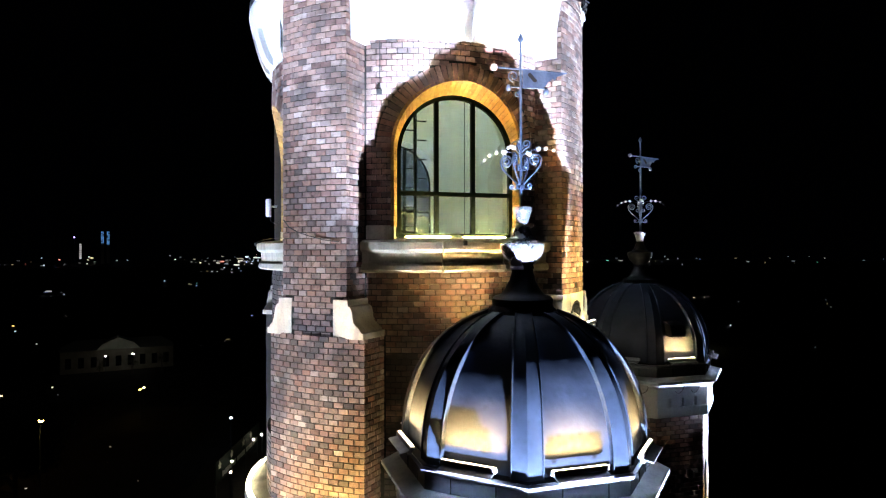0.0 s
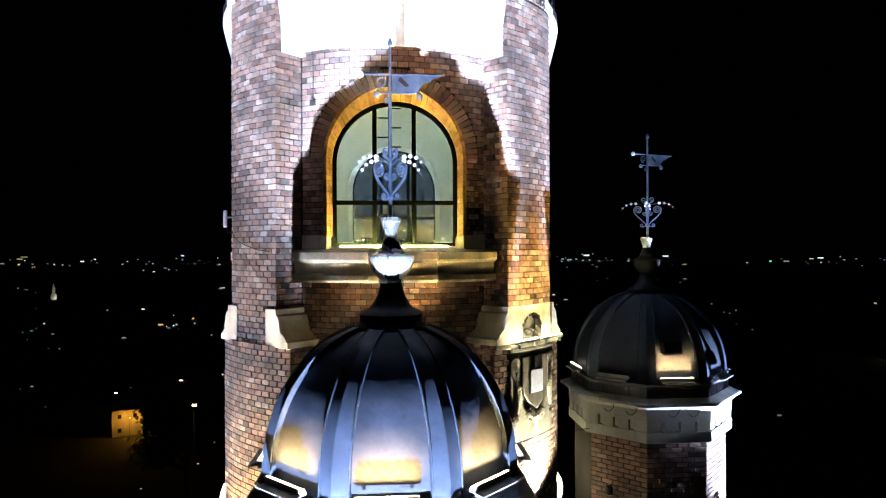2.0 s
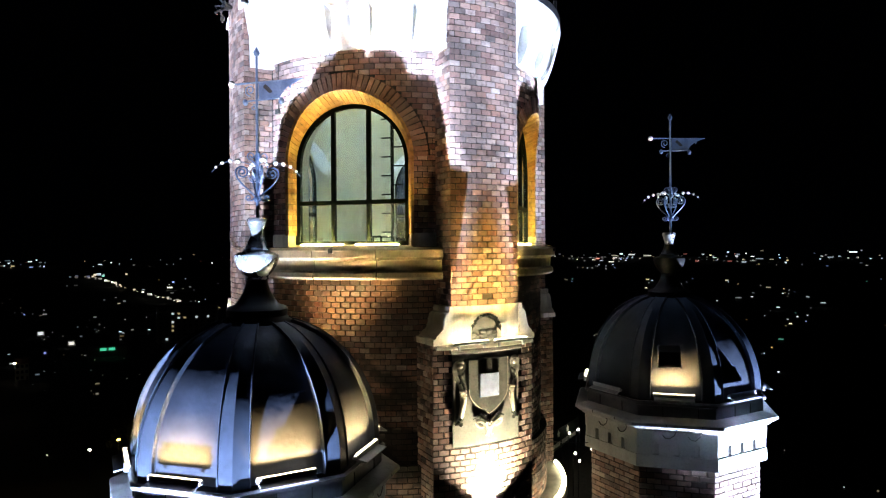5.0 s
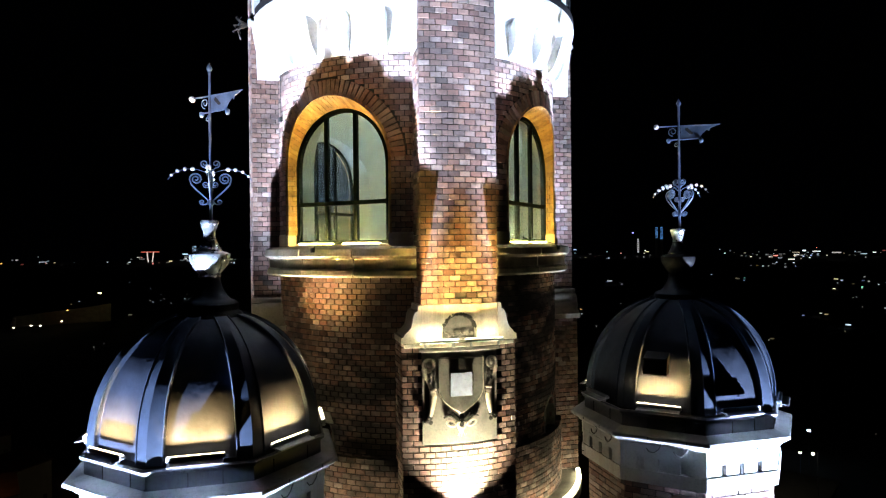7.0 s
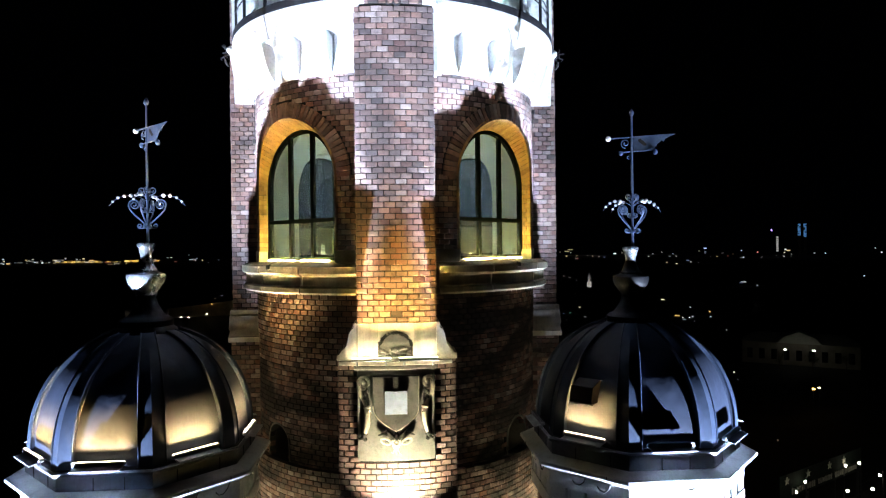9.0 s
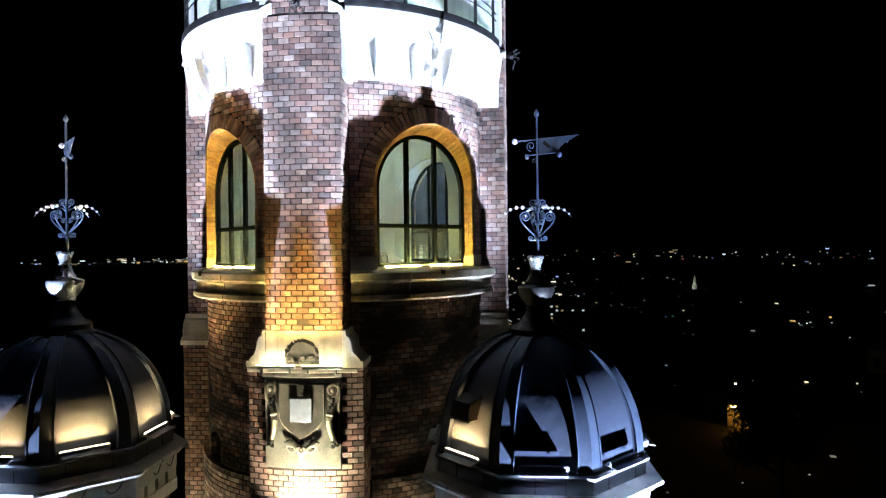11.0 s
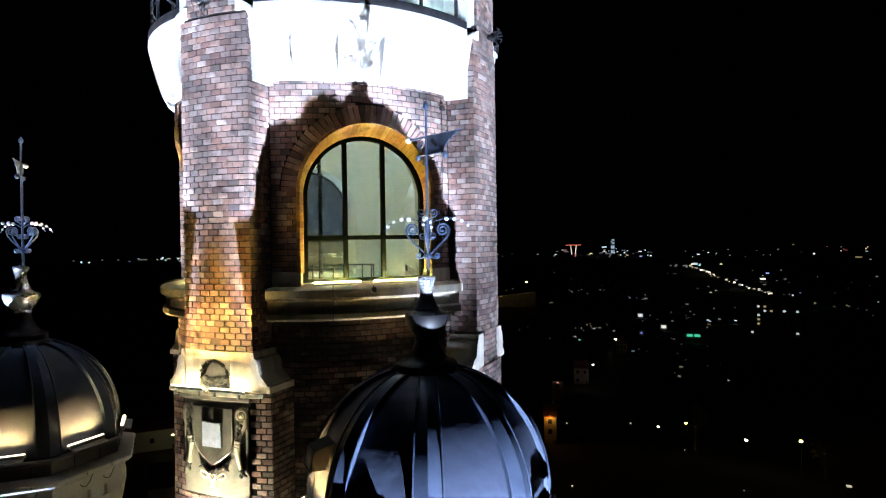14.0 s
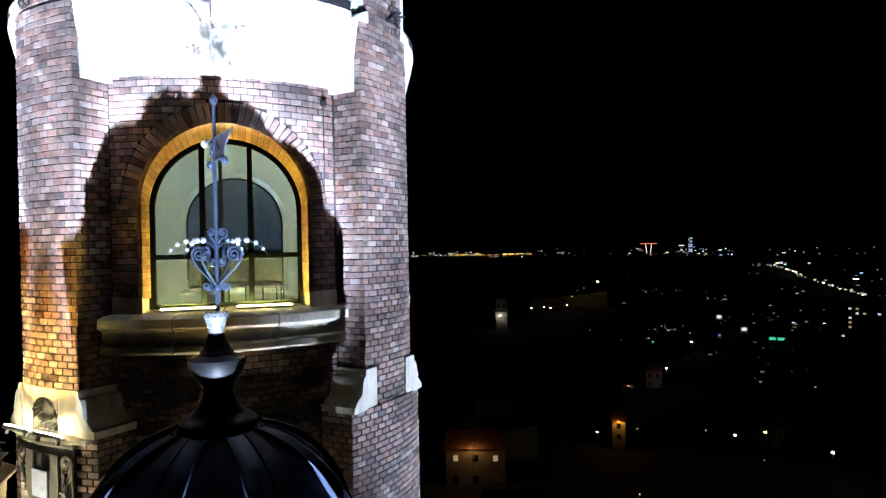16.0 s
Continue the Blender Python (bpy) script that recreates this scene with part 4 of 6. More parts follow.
# small spot lamp that lights the arms from below
spot = thing("spot_lamp", "small wall spotlight on a bracket below the coat of arms, lit", "lamp", (-0.04, -2.63, 22.95))
part("can", Shape().revolve([(0.001, -0.09), (0.05, -0.08), (0.06, 0.06), (0.055, 0.07)], n=16), M_ALU, spot, smooth=40)
part("lens", Shape().revolve([(0.001, 0.05), (0.054, 0.05)], n=16), M_LED_OFF, spot)
part("bracket", Shape().box((0, 0.105, -0.05), (0.03, 0.21, 0.03), chamfer=0.004), M_ALU, spot)
spot["group"] = "wall spotlights"
flood_beam(-0.04, -2.63, 23.03, (-0.02, -2.45, 23.62), 1150, 112, (1.0, 0.88, 0.56), 0.03).data.spot_blend = 1.0

feed = thing("lamp_cable", "thin black cable looping over the brickwork below the coat of arms", "cable", group="lamp cables")
part("cable", Shape().tube([(*polar(az, 2.452), z) for az, z in ((-80.5, 22.93), (-82.5, 22.975), (-85.5, 23.04), (-87.7, 23.10), (-90.0, 23.17), (-91.2, 23.255), (-91.4, 23.33), (-90.7, 23.39))], 0.006, 5), M_CABLE, feed)
copy_thing(spot, pose(-2.64, -0.2, 21.2, 0, 0, -90))
flood_beam(-2.66, -0.2, 21.3, (-2.45, -0.1, 24.2), 8000, 74, (1.0, 0.68, 0.24), 0.05).data.spot_blend = 1.0

# LED bars on the window sills
for az in BAYS.values():
    for s in (-0.37, 0.35):
        led_bar(az, s, 1.87, 26.086, 0.56, M_LED_WARM, group="light bars on window sills", bare=True, lips=(1,), lip=0.014)


# ---- the two turrets ----
V8 = [22.5 + 45 * k for k in range(8)]


def octagon(shape, prof, faces=range(8), close=False):
    """prof: (corner radius, z) points swept round eight corners."""
    for k in faces:
        a0, a1 = V8[k], V8[k] + 45
        pts = [[(*polar(a, r), z) for r, z in prof] for a in (a0, a1)]
        n = len(prof)
        shape.add(pts[0] + pts[1], [(i, n + i, n + i + 1, i + 1) for i in range(n - 1)])
    return shape


def dome_r(z):
    f = min(1.0, max(0.0, (z - 24.22) / 1.2))
    return 1.09 * (1 - f ** 2.2) ** (1 / 2.1)


DOME_Z = [24.22 + 1.2 * f for f in (0, 0.06, 0.12, 0.2, 0.28, 0.36, 0.44, 0.52, 0.6, 0.68, 0.75, 0.82, 0.88, 0.93, 0.965)]


def build_turret(name_label, centre, drop):
    """drop: how much lower the finial sits."""
    t = thing("turret", name_label, "turret", (*centre, 0), group="corner turrets")
    part("shaft", octagon(Shape(), [(1.078, 0.0), (1.078, 23.44)]), M_MORTAR, t)
    for k in range(8):
        face_az = V8[k] + 22.5
        ap = math.cos(radians(22.5))
        m = pose(0, 0, 0, 0, 0, face_az + 90)
        # cornice face with frieze and notched corbels
        sh = octagon(Shape(), [(1.06, 23.42), (1.095, 23.42), (1.10, 23.46), (1.10, 23.74), (1.165, 23.76), (1.17, 23.87), (1.20, 23.88), (1.215, 23.905), (1.245, 23.92), (1.27, 23.935), (1.275, 23.95), (1.30, 23.955), (1.30, 23.985), (1.285, 23.995), (1.10, 24.04)], [k])
        part("cornice", sh, M_GREYSTONE, t)
        # apron of the frieze: a plain strip below, blocks with narrow slots between them above
        for u0, u1, z0, z1, front in ((-0.445, 0.445, 23.44, 23.585, 1.082), (-0.442, -0.265, 23.585, 23.72, 1.07), (-0.195, -0.04, 23.585, 23.72, 1.07), (0.03, 0.185, 23.585, 23.72, 1.07), (0.255, 0.442, 23.585, 23.72, 1.07), (-0.445, 0.445, 23.72, 23.76, 1.078)):
            block = Shape().box(m @ Vector(((u0 + u1) / 2, -(front + 1.0) / 2, (z0 + z1) / 2)), (u1 - u0, front - 1.0, z1 - z0), m)
            part("frieze_block", block, M_GREYSTONE, t)
        sh = octagon(Shape(), [(1.13, 24.02), (1.13, 24.16), (1.16, 24.17), (1.168, 24.20), (1.145, 24.215)], [k])
        part("attic", sh, M_LEAD, t)
        for u in (-0.2 + 0.05 * (k % 3), 0.24 - 0.06 * (k % 2)):
            part("seam", Shape().box(m @ Vector((u, -1.047, 24.09)), (0.006, 0.006, 0.13), m), M_DARKSHEET, t)
            part("seam", Shape().box(m @ Vector((u + 0.03, -1.2025, 23.97)), (0.006, 0.006, 0.03), m), M_DARKSHEET, t)
        part("flashing", octagon(Shape(), [(1.145, 24.219), (1.05, 24.24)], [k]), M_DARKSHEET, t, "dark metal flashing at the foot of the dome")
        # dome panel and the rib on its first corner
        pan = octagon(Shape(), [(dome_r(z) - 0.012, z) for z in DOME_Z], [k])
        part("dome_panel", pan, M_DOME, t, smooth=40)
        rib = Shape()
        wid = lambda z: 0.13 * (0.35 + 0.65 * dome_r(z) / 1.09)
        left, mid, right, il, ir = [], [], [], [], []
        for z in DOME_Z:
            r = dome_r(z)
            c = Vector((*polar(V8[k], r), z))
            out = Vector((*polar(V8[k], 1.0), 0.45)) * 0.02
            tl = Vector((*polar(V8[k] + 112.5, 1.0), 0))
            tr = Vector((*polar(V8[k] - 112.5, 1.0), 0))
            left.append(c + out + tl * wid(z))
            mid.append(c + out)
            right.append(c + out + tr * wid(z))
            il.append(c - out * 0.8 + tl * wid(z))
            ir.append(c - out * 0.8 + tr * wid(z))
        n = len(DOME_Z)
        rib.add(il + left + mid + right + ir, [(a * n + i, (a + 1) * n + i, (a + 1) * n + i + 1, a * n + i + 1) for a in range(4) for i in range(n - 1)])
        rb = part("rib", rib, M_RIB, t, smooth=25)
        for edge in (left, right):
            part("seam", Shape().tube([p + Vector((*polar(V8[k], 1.0), 0.3)) * 0.006 for p in edge], 0.0085, 5), M_RIB, rb)
    # collar, urn and cup
    part("collar", Shape().revolve([(0.33, 25.34), (0.315, 25.385), (0.285, 25.41), (0.27, 25.43), (0.275, 25.49), (0.25, 25.515), (0.20, 25.53), (0.165, 25.57), (0.12, 25.65), (0.098, 25.73), (0.10, 25.76)], n=28), M_DARKSHEET, t, smooth=40).location.z = -drop * 0.5
    bulb = [(0.10, 25.755), (0.112, 25.765), (0.10, 25.785), (0.14, 25.83), (0.18, 25.89), (0.198, 25.945), (0.197, 25.985), (0.17, 26.0), (0.115, 26.02), (0.12, 26.035), (0.10, 26.05), (0.075, 26.11), (0.055, 26.17)]
    cup = [(0.055, 26.17), (0.056, 26.20), (0.072, 26.25), (0.078, 26.28), (0.088, 26.29), (0.088, 26.315), (0.07, 26.325), (0.001, 26.33)]
    part("urn", Shape().revolve(bulb, n=28), M_DARKSHEET if drop else M_ZINC, t, "blackened metal urn" if drop else "bright metal urn", smooth=35).location.z = -drop
    part("cup", Shape().revolve(cup, n=28), M_ZINC, t, smooth=35).location.z = -drop
    # brick facing of the shaft
    laid = []
    half = 1.09 * math.sin(radians(22.5))
    for k in (3, 4, 5, 6, 7):
        z, row = 23.42 - COURSE / 2, 0
        while z > 21.3:
            cuts = [-half + 2 * half * i / 5 for i in range(6)] if row % 2 else [-half] + [-half + 2 * half * (i + 0.5) / 5 for i in range(5)] + [half]
            for a, b in zip(cuts, cuts[1:]):
                laid.append((facing(V8[k] + 22.5, (a + b) / 2, 1.09 * math.cos(radians(22.5)), z), b - a - JOINT, COURSE - JOINT))
            z, row = z - COURSE, row + 1
    lay(t, laid, lambda p: p.z > 22.6 and p.x < 0.5 and p.y < 0.5, 180)
    return t


def build_vane(centre, banner_az, label, drop=0.0):
    v = thing("weather_vane", label, "weather vane", (*centre, 26.32 - drop), banner_az, group="weather vanes")
    part("pole", Shape().tube([(0, 0, 0), (0, 0, 0.8), (0, 0, 1.52)], 0.016, 8, 0.011), M_IRON, v, smooth=50)
    part("tip", Shape().revolve([(0.001, 1.50), (0.02, 1.505), (0.03, 1.53), (0.022, 1.55), (0.008, 1.575), (0.001, 1.59)], n=12), M_IRON, v, smooth=50)
    for k in range(4):
        a = 45 + 90 * k
        rx, ry = polar(a, 1.0)
        ax, az_ = (rx, ry, 0), (0, 0, 1)
        at = lambda r, z: (rx * r, ry * r, z)
        sc = Shape()
        sc.tube([at(0.018, 0.20), at(0.07, 0.25), at(0.135, 0.31), at(0.182, 0.365), at(0.197, 0.415)] + spiral(at(0.137, 0.42), 0.06, 0.010, 1.9, 0, ax, az_, 34), 0.0088, 5)
        part("scroll", sc, M_IRON, v, smooth=50)
        part("scroll", Shape().tube([at(0.012, 0.50), at(0.05, 0.535)] + spiral(at(0.055, 0.575), 0.04, 0.01, 1.3, -90, ax, az_, 16), 0.007, 5), M_IRON, v, smooth=50)
        part("scroll", Shape().tube([at(0.012, 0.34)] + spiral(at(0.045, 0.365), 0.03, 0.008, 1.3, -90, ax, az_, 14), 0.006, 5), M_IRON, v, smooth=50)
        part("foot_scroll", Shape().tube([at(0.015, 0.20), at(0.05, 0.165)] + spiral(at(0.082, 0.19), 0.026, 0.008, 1.2, -90, ax, az_, 14), 0.0075, 5), M_IRON, v, smooth=50)
        arm = part("bead_arm", Shape().tube([at(0.01, 0.46), at(0.06, 0.495), at(0.13, 0.515), at(0.22, 0.52), at(0.30, 0.50), at(0.36, 0.46), at(0.40, 0.41)], 0.004, 4), M_IRON, v)
        for r, z, s in ((0.17, 0.520, 0.022), (0.24, 0.518, 0.02), (0.31, 0.497, 0.017), (0.365, 0.455, 0.014)):
            part("bead", Shape().ball(at(r, z), s, 8, 6), M_BEAD, arm, smooth=60)
    part("collar", Shape().revolve([(0.03, 0.16), (0.038, 0.18), (0.03, 0.20)], n=12), M_IRON, v, smooth=50)
    # banner with its bars
    part("top_bar", Shape().tube([(-0.25, 0, 1.257), (0.47, 0, 1.257)], 0.0095, 6, 0.006), M_IRON, v)
    part("ball", Shape().ball((-0.262, 0, 1.257), 0.032, 12, 8), M_BEAD, v, smooth=60)
    flag = [(0.02, 1.25), (0.45, 1.25), (0.36, 1.215), (0.345, 1.18), (0.325, 1.20), (0.27, 1.155), (0.235, 1.10), (0.02, 1.10)]
    slot = [(0.075, 1.225), (0.095, 1.235), (0.165, 1.165), (0.15, 1.15), (0.13, 1.15), (0.07, 1.205)]
    fl = Shape().prism(flag, lambda u, w, d: Vector((u, d, w)), -0.004, 0.004)
    banner = part("banner", fl, M_IRON, v)
    part("slot", Shape().prism(slot, lambda u, w, d: Vector((u, d, w)), -0.0055, 0.0055), M_BLACKIRON, banner, "dark slit in the banner")
    part("low_bar", Shape().tube([(-0.12, 0, 1.09), (0.26, 0, 1.098)], 0.008, 6), M_IRON, v)
    part("drop", Shape().ball((0.255, 0, 1.07), 0.026, 10, 6, 1.25), M_IRON, v, smooth=60)
    part("back_scroll", Shape().tube(spiral((-0.07, 0, 1.19), 0.055, 0.012, 1.4, -90, (-1, 0, 0), (0, 0, 1), 18), 0.0065, 5), M_IRON, v)
    part("back_leaf", Shape().ball((-0.12, 0, 1.08), 0.026, 8, 6, 1.2), M_IRON, v, smooth=60)
    part("low_curl", Shape().tube(spiral((-0.035, 0, 1.03), 0.03, 0.008, 1.3, 90, (-1, 0, 0), (0, 0, 1), 14), 0.006, 5), M_IRON, v)
    return v


build_turret("octagonal brick corner turret with a ribbed metal dome over light bars", TA, 0.0)
hatch = thing("roof_hatch", "small dark square hatch in the ribbed metal dome", "hatch", (*TB, 0), -45)
part("hood", Shape().prism([(-0.80, 24.63), (-1.075, 24.63), (-1.085, 24.66), (-1.05, 24.80), (-0.80, 24.87)], lambda u, w, d: Vector((d, u, w)), -0.195, 0.055), M_DARKSHEET, hatch, bevel=0.006)
part("lip", Shape().box((-0.07, -1.075, 24.624), (0.27, 0.02, 0.012), chamfer=0.003), M_RIB, hatch, "bright metal lip")
niche_b = thing("lit_niche", "narrow round-headed niche of ochre brick, lit from below", "niche", (*TB, 0))
rows_b = Shape()
for k in range(24):
    z = 21.5 + COURSE * k
    w = arch_half(z, 0.13, 22.42)
    if w > 0.03:
        rows_b.box((0, -1.015, z), (2 * w, 0.03, COURSE - JOINT))
part("brickwork", rows_b, M_OCHRE, niche_b, kind="stuff")
part("surround", Shape().tube([(-0.16, -1.015, 21.4)] + [(-0.16 * math.cos(a), -1.015, 22.42 + 0.16 * math.sin(a)) for a in np.linspace(0, math.pi, 13)] + [(0.16, -1.015, 21.4)], 0.02, 5), M_GREYSTONE, niche_b)
led_bar(-90, 0, 1.12, 21.75, 0.22, M_LED_WARM, TB, tilt=20, group="light bars in turret niches")
build_turret("octagonal brick corner turret with a dark ribbed metal dome", TB, 0.1)
build_vane((-2.718, -2.673), -45, "ornate grey iron weather vane with scrolls and white beads")
build_vane((2.675, -2.74), -28, "ornate grey iron weather vane with scrolls and white beads", 0.1)
for az in (180, -135, -90, -45, 0, 45, 90, 135):
    led_bar(az, -0.03, 1.085, 24.305, 0.47, M_LED_SPILL if az in (45, 90) else M_LED_DOME, TA, tilt=-8, group="light bars round the domes", bare=True, tray=True)
    beam_strip(az, -0.03, 1.085, 24.325, 0.45, 25, 34, 70, (1.0, 0.58, 0.18), TA)
for az in (180, -135, -90, -45, 0):
    led_bar(az, -0.03, 1.085, 24.305, 0.47, M_LED_DOME, TB, tilt=-8, on=az == -135, group="light bars round the domes", bare=True, tray=True)
beam_strip(-135, -0.03, 1.085, 24.325, 0.45, 25, 34, 70, (1.0, 0.58, 0.18), TB)
# the bars on the inner side of each turret wash up the shaft
led_bar(135, -0.03, 1.085, 24.305, 0.47, M_LED_DOME, TB, tilt=-8, group="light bars round the domes", bare=True, tray=True)
for az, centre, lean, watts, spread in ((45, TA, -14, 30, 62), (135, TB, -6, 2.6, 58)):
    beam_strip(az, -0.03, 1.10, 24.34, 0.45, lean, watts, spread, (1.0, 0.58, 0.18), centre)

# small dark cable outlet on the front edge of each sill
for az in list(BAYS.values())[:3]:
    hook = thing("cable_outlet", "small black cable outlet on the edge of the window sill", "electrical box", (*polar(az - 1.5, 2.29), 26.01), az, group="cable outlets")
    part("box", Shape().box((0, 0, 0), (0.05, 0.05, 0.06), chamfer=0.008), M_CABLE, hook)
    part("cable", Shape().tube([(-0.01, 0, 0.03), (-0.05, 0.01, 0.05), (-0.2, 0.02, 0.085), (-0.34, 0.06, 0.09)], 0.006, 5), M_CABLE, hook)
# loose cable ends that hook over the cornice below the bars
for (cx, cy) in (TA, TB):
    run = thing("lamp_cable", "thin black cable loops hanging over the turret cornice", "cable", (cx, cy, 0), group="lamp cables")
    for k in range(3, 8):
        rr = random.Random(k + int(cx * 10))
        for u0 in (-0.05, 0.26):
            u0 += 0.06 * rr.random()
            bow = [(0.0, 0.13), (0.012, 0.06), (-0.01, 0.01), (-0.06, -0.025 - 0.02 * rr.random()), (-0.11, -0.03), (-0.14, 0.005)]
            part("cable", Shape().tube([facing(V8[k] + 22.5, u0 + u, 1.098 + (0.085 if w > 0.1 else 0.012), 23.83 + w).translation for u, w in bow], 0.0055, 5), M_CABLE, run)
# small shaded lamp on the inner face of the turret
for az, u, z in ((-135, 0.12, 22.58), (180, -0.1, 22.7)):
    sl = thing("wall_lamp", "small dark wall lamp with a downward shade", "lamp", (0, 0, 0), group="turret wall lamps")
    sl.matrix_world = Matrix.Translation((*TB, 0)) @ facing(az, u, 1.0, z)
    part("shade", Shape().revolve([(0.035, 0.05), (0.05, 0.03), (0.055, -0.05), (0.05, -0.06)], n=14, c=(0, -0.08)), M_BLACKIRON, sl, smooth=40)
    part("bracket", Shape().tube([(0, 0.02, 0.03), (0, -0.06, 0.045)], 0.01, 6), M_BLACKIRON, sl)
    part("glass", Shape().revolve([(0.001, -0.05), (0.045, -0.05), (0.045, -0.065), (0.001, -0.07)], n=12, c=(0, -0.08)), M_BEAD, sl, "white lamp glass, unlit")

# glowing tube on a ledge round the foot of the shaft
tagged(part("ledge_ring", Shape().revolve([(2.1, 22.50), (2.43, 22.52), (2.45, 22.58), (2.43, 22.65), (2.1, 22.67)], n=64), M_DARKSTONE, smooth=40), "narrow stone ledge round the foot of the shaft", "ledge", kind="structure")
M_ROPE = glowing("rope_glow", (1.0, 0.86, 0.5), 24.0)
for az in (-45, -135, 135):
    rope = thing("rope_light", "thick glowing white rope light lying on the stone ledge", "lamp", group="rope lights")
    part("tube", Shape().tube([(*polar(az - 24 + 48 * i / 24, 2.40), 22.70) for i in range(25)], 0.03, 8), M_ROPE, rope, smooth=60)

# small fittings on the brickwork
aerial = thing("panel_aerial", "small white panel aerial on a bracket on the wall", "aerial", (-2.225, 0.77, 26.45), 162)
part("panel", Shape().box((0.05, 0, 0), (0.035, 0.09, 0.22), chamfer=0.008), M_BEAD, aerial)
part("bracket", Shape().tube([(0.05, 0, 0.02), (-0.06, 0, 0.02)], 0.012), M_ALU, aerial)
part("cable", Shape().tube([(0.03, 0, -0.1), (0.02, 0.01, -0.17), (-0.05, 0.02, -0.2), (-0.09, 0.0, -0.16)], 0.005, 5), M_CABLE, aerial)
drape = thing("drooping_cable", "thin black cable drooping across the brick pilaster", "cable")
part("cable", Shape().tube([(*polar(az, 2.435 + (0.0 if i else -0.01)), z) for i, (az, z) in enumerate(((169.5, 26.29), (172, 26.20), (175.5, 26.14), (179, 26.10), (184, 26.05), (189, 26.025)))], 0.006, 5), M_CABLE, drape)
for az, r, z in ((-161.7, 2.087, 27.765), (-17.4, 2.087, 28.21)):
    jb = thing("junction_box", "small dark junction box with a vertical wire on the brick wall", "electrical box", (*polar(az, r), z), az, group="junction boxes")
    part("box", Shape().box((0.02, 0, 0), (0.045, 0.06, 0.06), chamfer=0.005), M_CABLE, jb)
    part("wire", Shape().tube([(0.01, 0, 0.03), (0.012, 0.004, 0.3), (0.008, 0, 0.6)] if az < -90 else [(0.01, 0, -0.03), (0.012, 0.004, -0.6), (0.008, 0, -1.2)], 0.005, 5), M_CABLE, jb)
span_wire = thing("span_wire", "thin wire spanning from the shaft to the turret", "cable")
part("wire", Shape().tube([(1.06, -2.05, 23.52), (1.35, -2.2, 23.49), (1.75, -2.45, 23.50)], 0.005, 5), M_CABLE, span_wire)

# ---- floodlight fixtures on the ground ----
for x, y in FLOOD_AT:
    fl = thing("floodlight", "black ground floodlight on a short yoke, aimed at the tower", "lamp", (x, y, 0), math.degrees(math.atan2(-y, -x)) - 90, group="ground floodlights")
    part("post", Shape().tube([(0, -0.1, 0), (0, -0.1, 1.0)], 0.04, 8), M_BLACKIRON, fl)
    part("yoke", Shape().box((0, -0.1, 1.0), (0.5, 0.05, 0.05), chamfer=0.01), M_BLACKIRON, fl)
    part("body", Shape().box((0, -0.16, 1.12), (0.42, 0.14, 0.3), pose(0, 0, 0, 50), 0.02), M_BLACKIRON, fl)
    # made-up housing for the added dome beam
    part("small_body", Shape().box((0, -0.17, 0.72), (0.24, 0.12, 0.2), pose(0, 0, 0, 50), 0.02), M_BLACKIRON, fl)

# ---- ground, town and distance ----


def ground_z(r):
    return 0.0 if r < 25 else (-42.0 if r > 285 else -42 * (1 - (1 - (r - 25) / 260) ** 2))


def ground_at(x, y):
    return ground_z(math.hypot(x, y))


g = Shape()
radii = [0.001, 15, 25, 40, 55, 70, 85, 100, 120, 140, 160, 180, 200, 225, 250, 285, 500, 1000, 2000, 4500]
g.revolve([(r, ground_z(r)) for r in radii], n=64)
tagged(part("ground", g, M_GROUND, smooth=60), "dark hill and plain spreading to the horizon at night", "ground", kind="structure")


def lamp_glow(name, colours, strength):
    """Glow of many small lamps, each of its own colour and brightness."""
    m = glowing(name, (1, 1, 1), strength)
    n, l = m.node_tree.nodes, m.node_tree.links
    geo, ramp, mix, power = (n.new(k) for k in ("ShaderNodeNewGeometry", "ShaderNodeValToRGB", "ShaderNodeMath", "ShaderNodeMath"))
    els = ramp.color_ramp.elements
    ramp.color_ramp.interpolation = "CONSTANT"
    while len(els) < len(colours):
        els.new(0.5)
    for k, (e, c) in enumerate(zip(els, colours)):
        e.position, e.color = k / len(colours), (*c, 1)
    l.new(geo.outputs["Random Per Island"], ramp.inputs["Fac"])
    l.new(ramp.outputs["Color"], n["Principled BSDF"].inputs["Emission Color"])
    # brightness from the fraction of the island's number times a large factor
    mix.operation, mix.inputs[1].default_value = "MULTIPLY", 37.0
    l.new(geo.outputs["Random Per Island"], mix.inputs[0])
    frac = n.new("ShaderNodeMath")
    frac.operation = "FRACT"
    l.new(mix.outputs[0], frac.inputs[0])
    power.operation, power.inputs[1].default_value = "POWER", 2.6
    l.new(frac.outputs[0], power.inputs[0])
    scale = n.new("ShaderNodeMath")
    scale.operation, scale.inputs[1].default_value, scale.inputs[2].default_value = "MULTIPLY_ADD", strength, strength * 0.07
    l.new(power.outputs[0], scale.inputs[0])
    l.new(scale.outputs[0], n["Principled BSDF"].inputs["Emission Strength"])
    return m


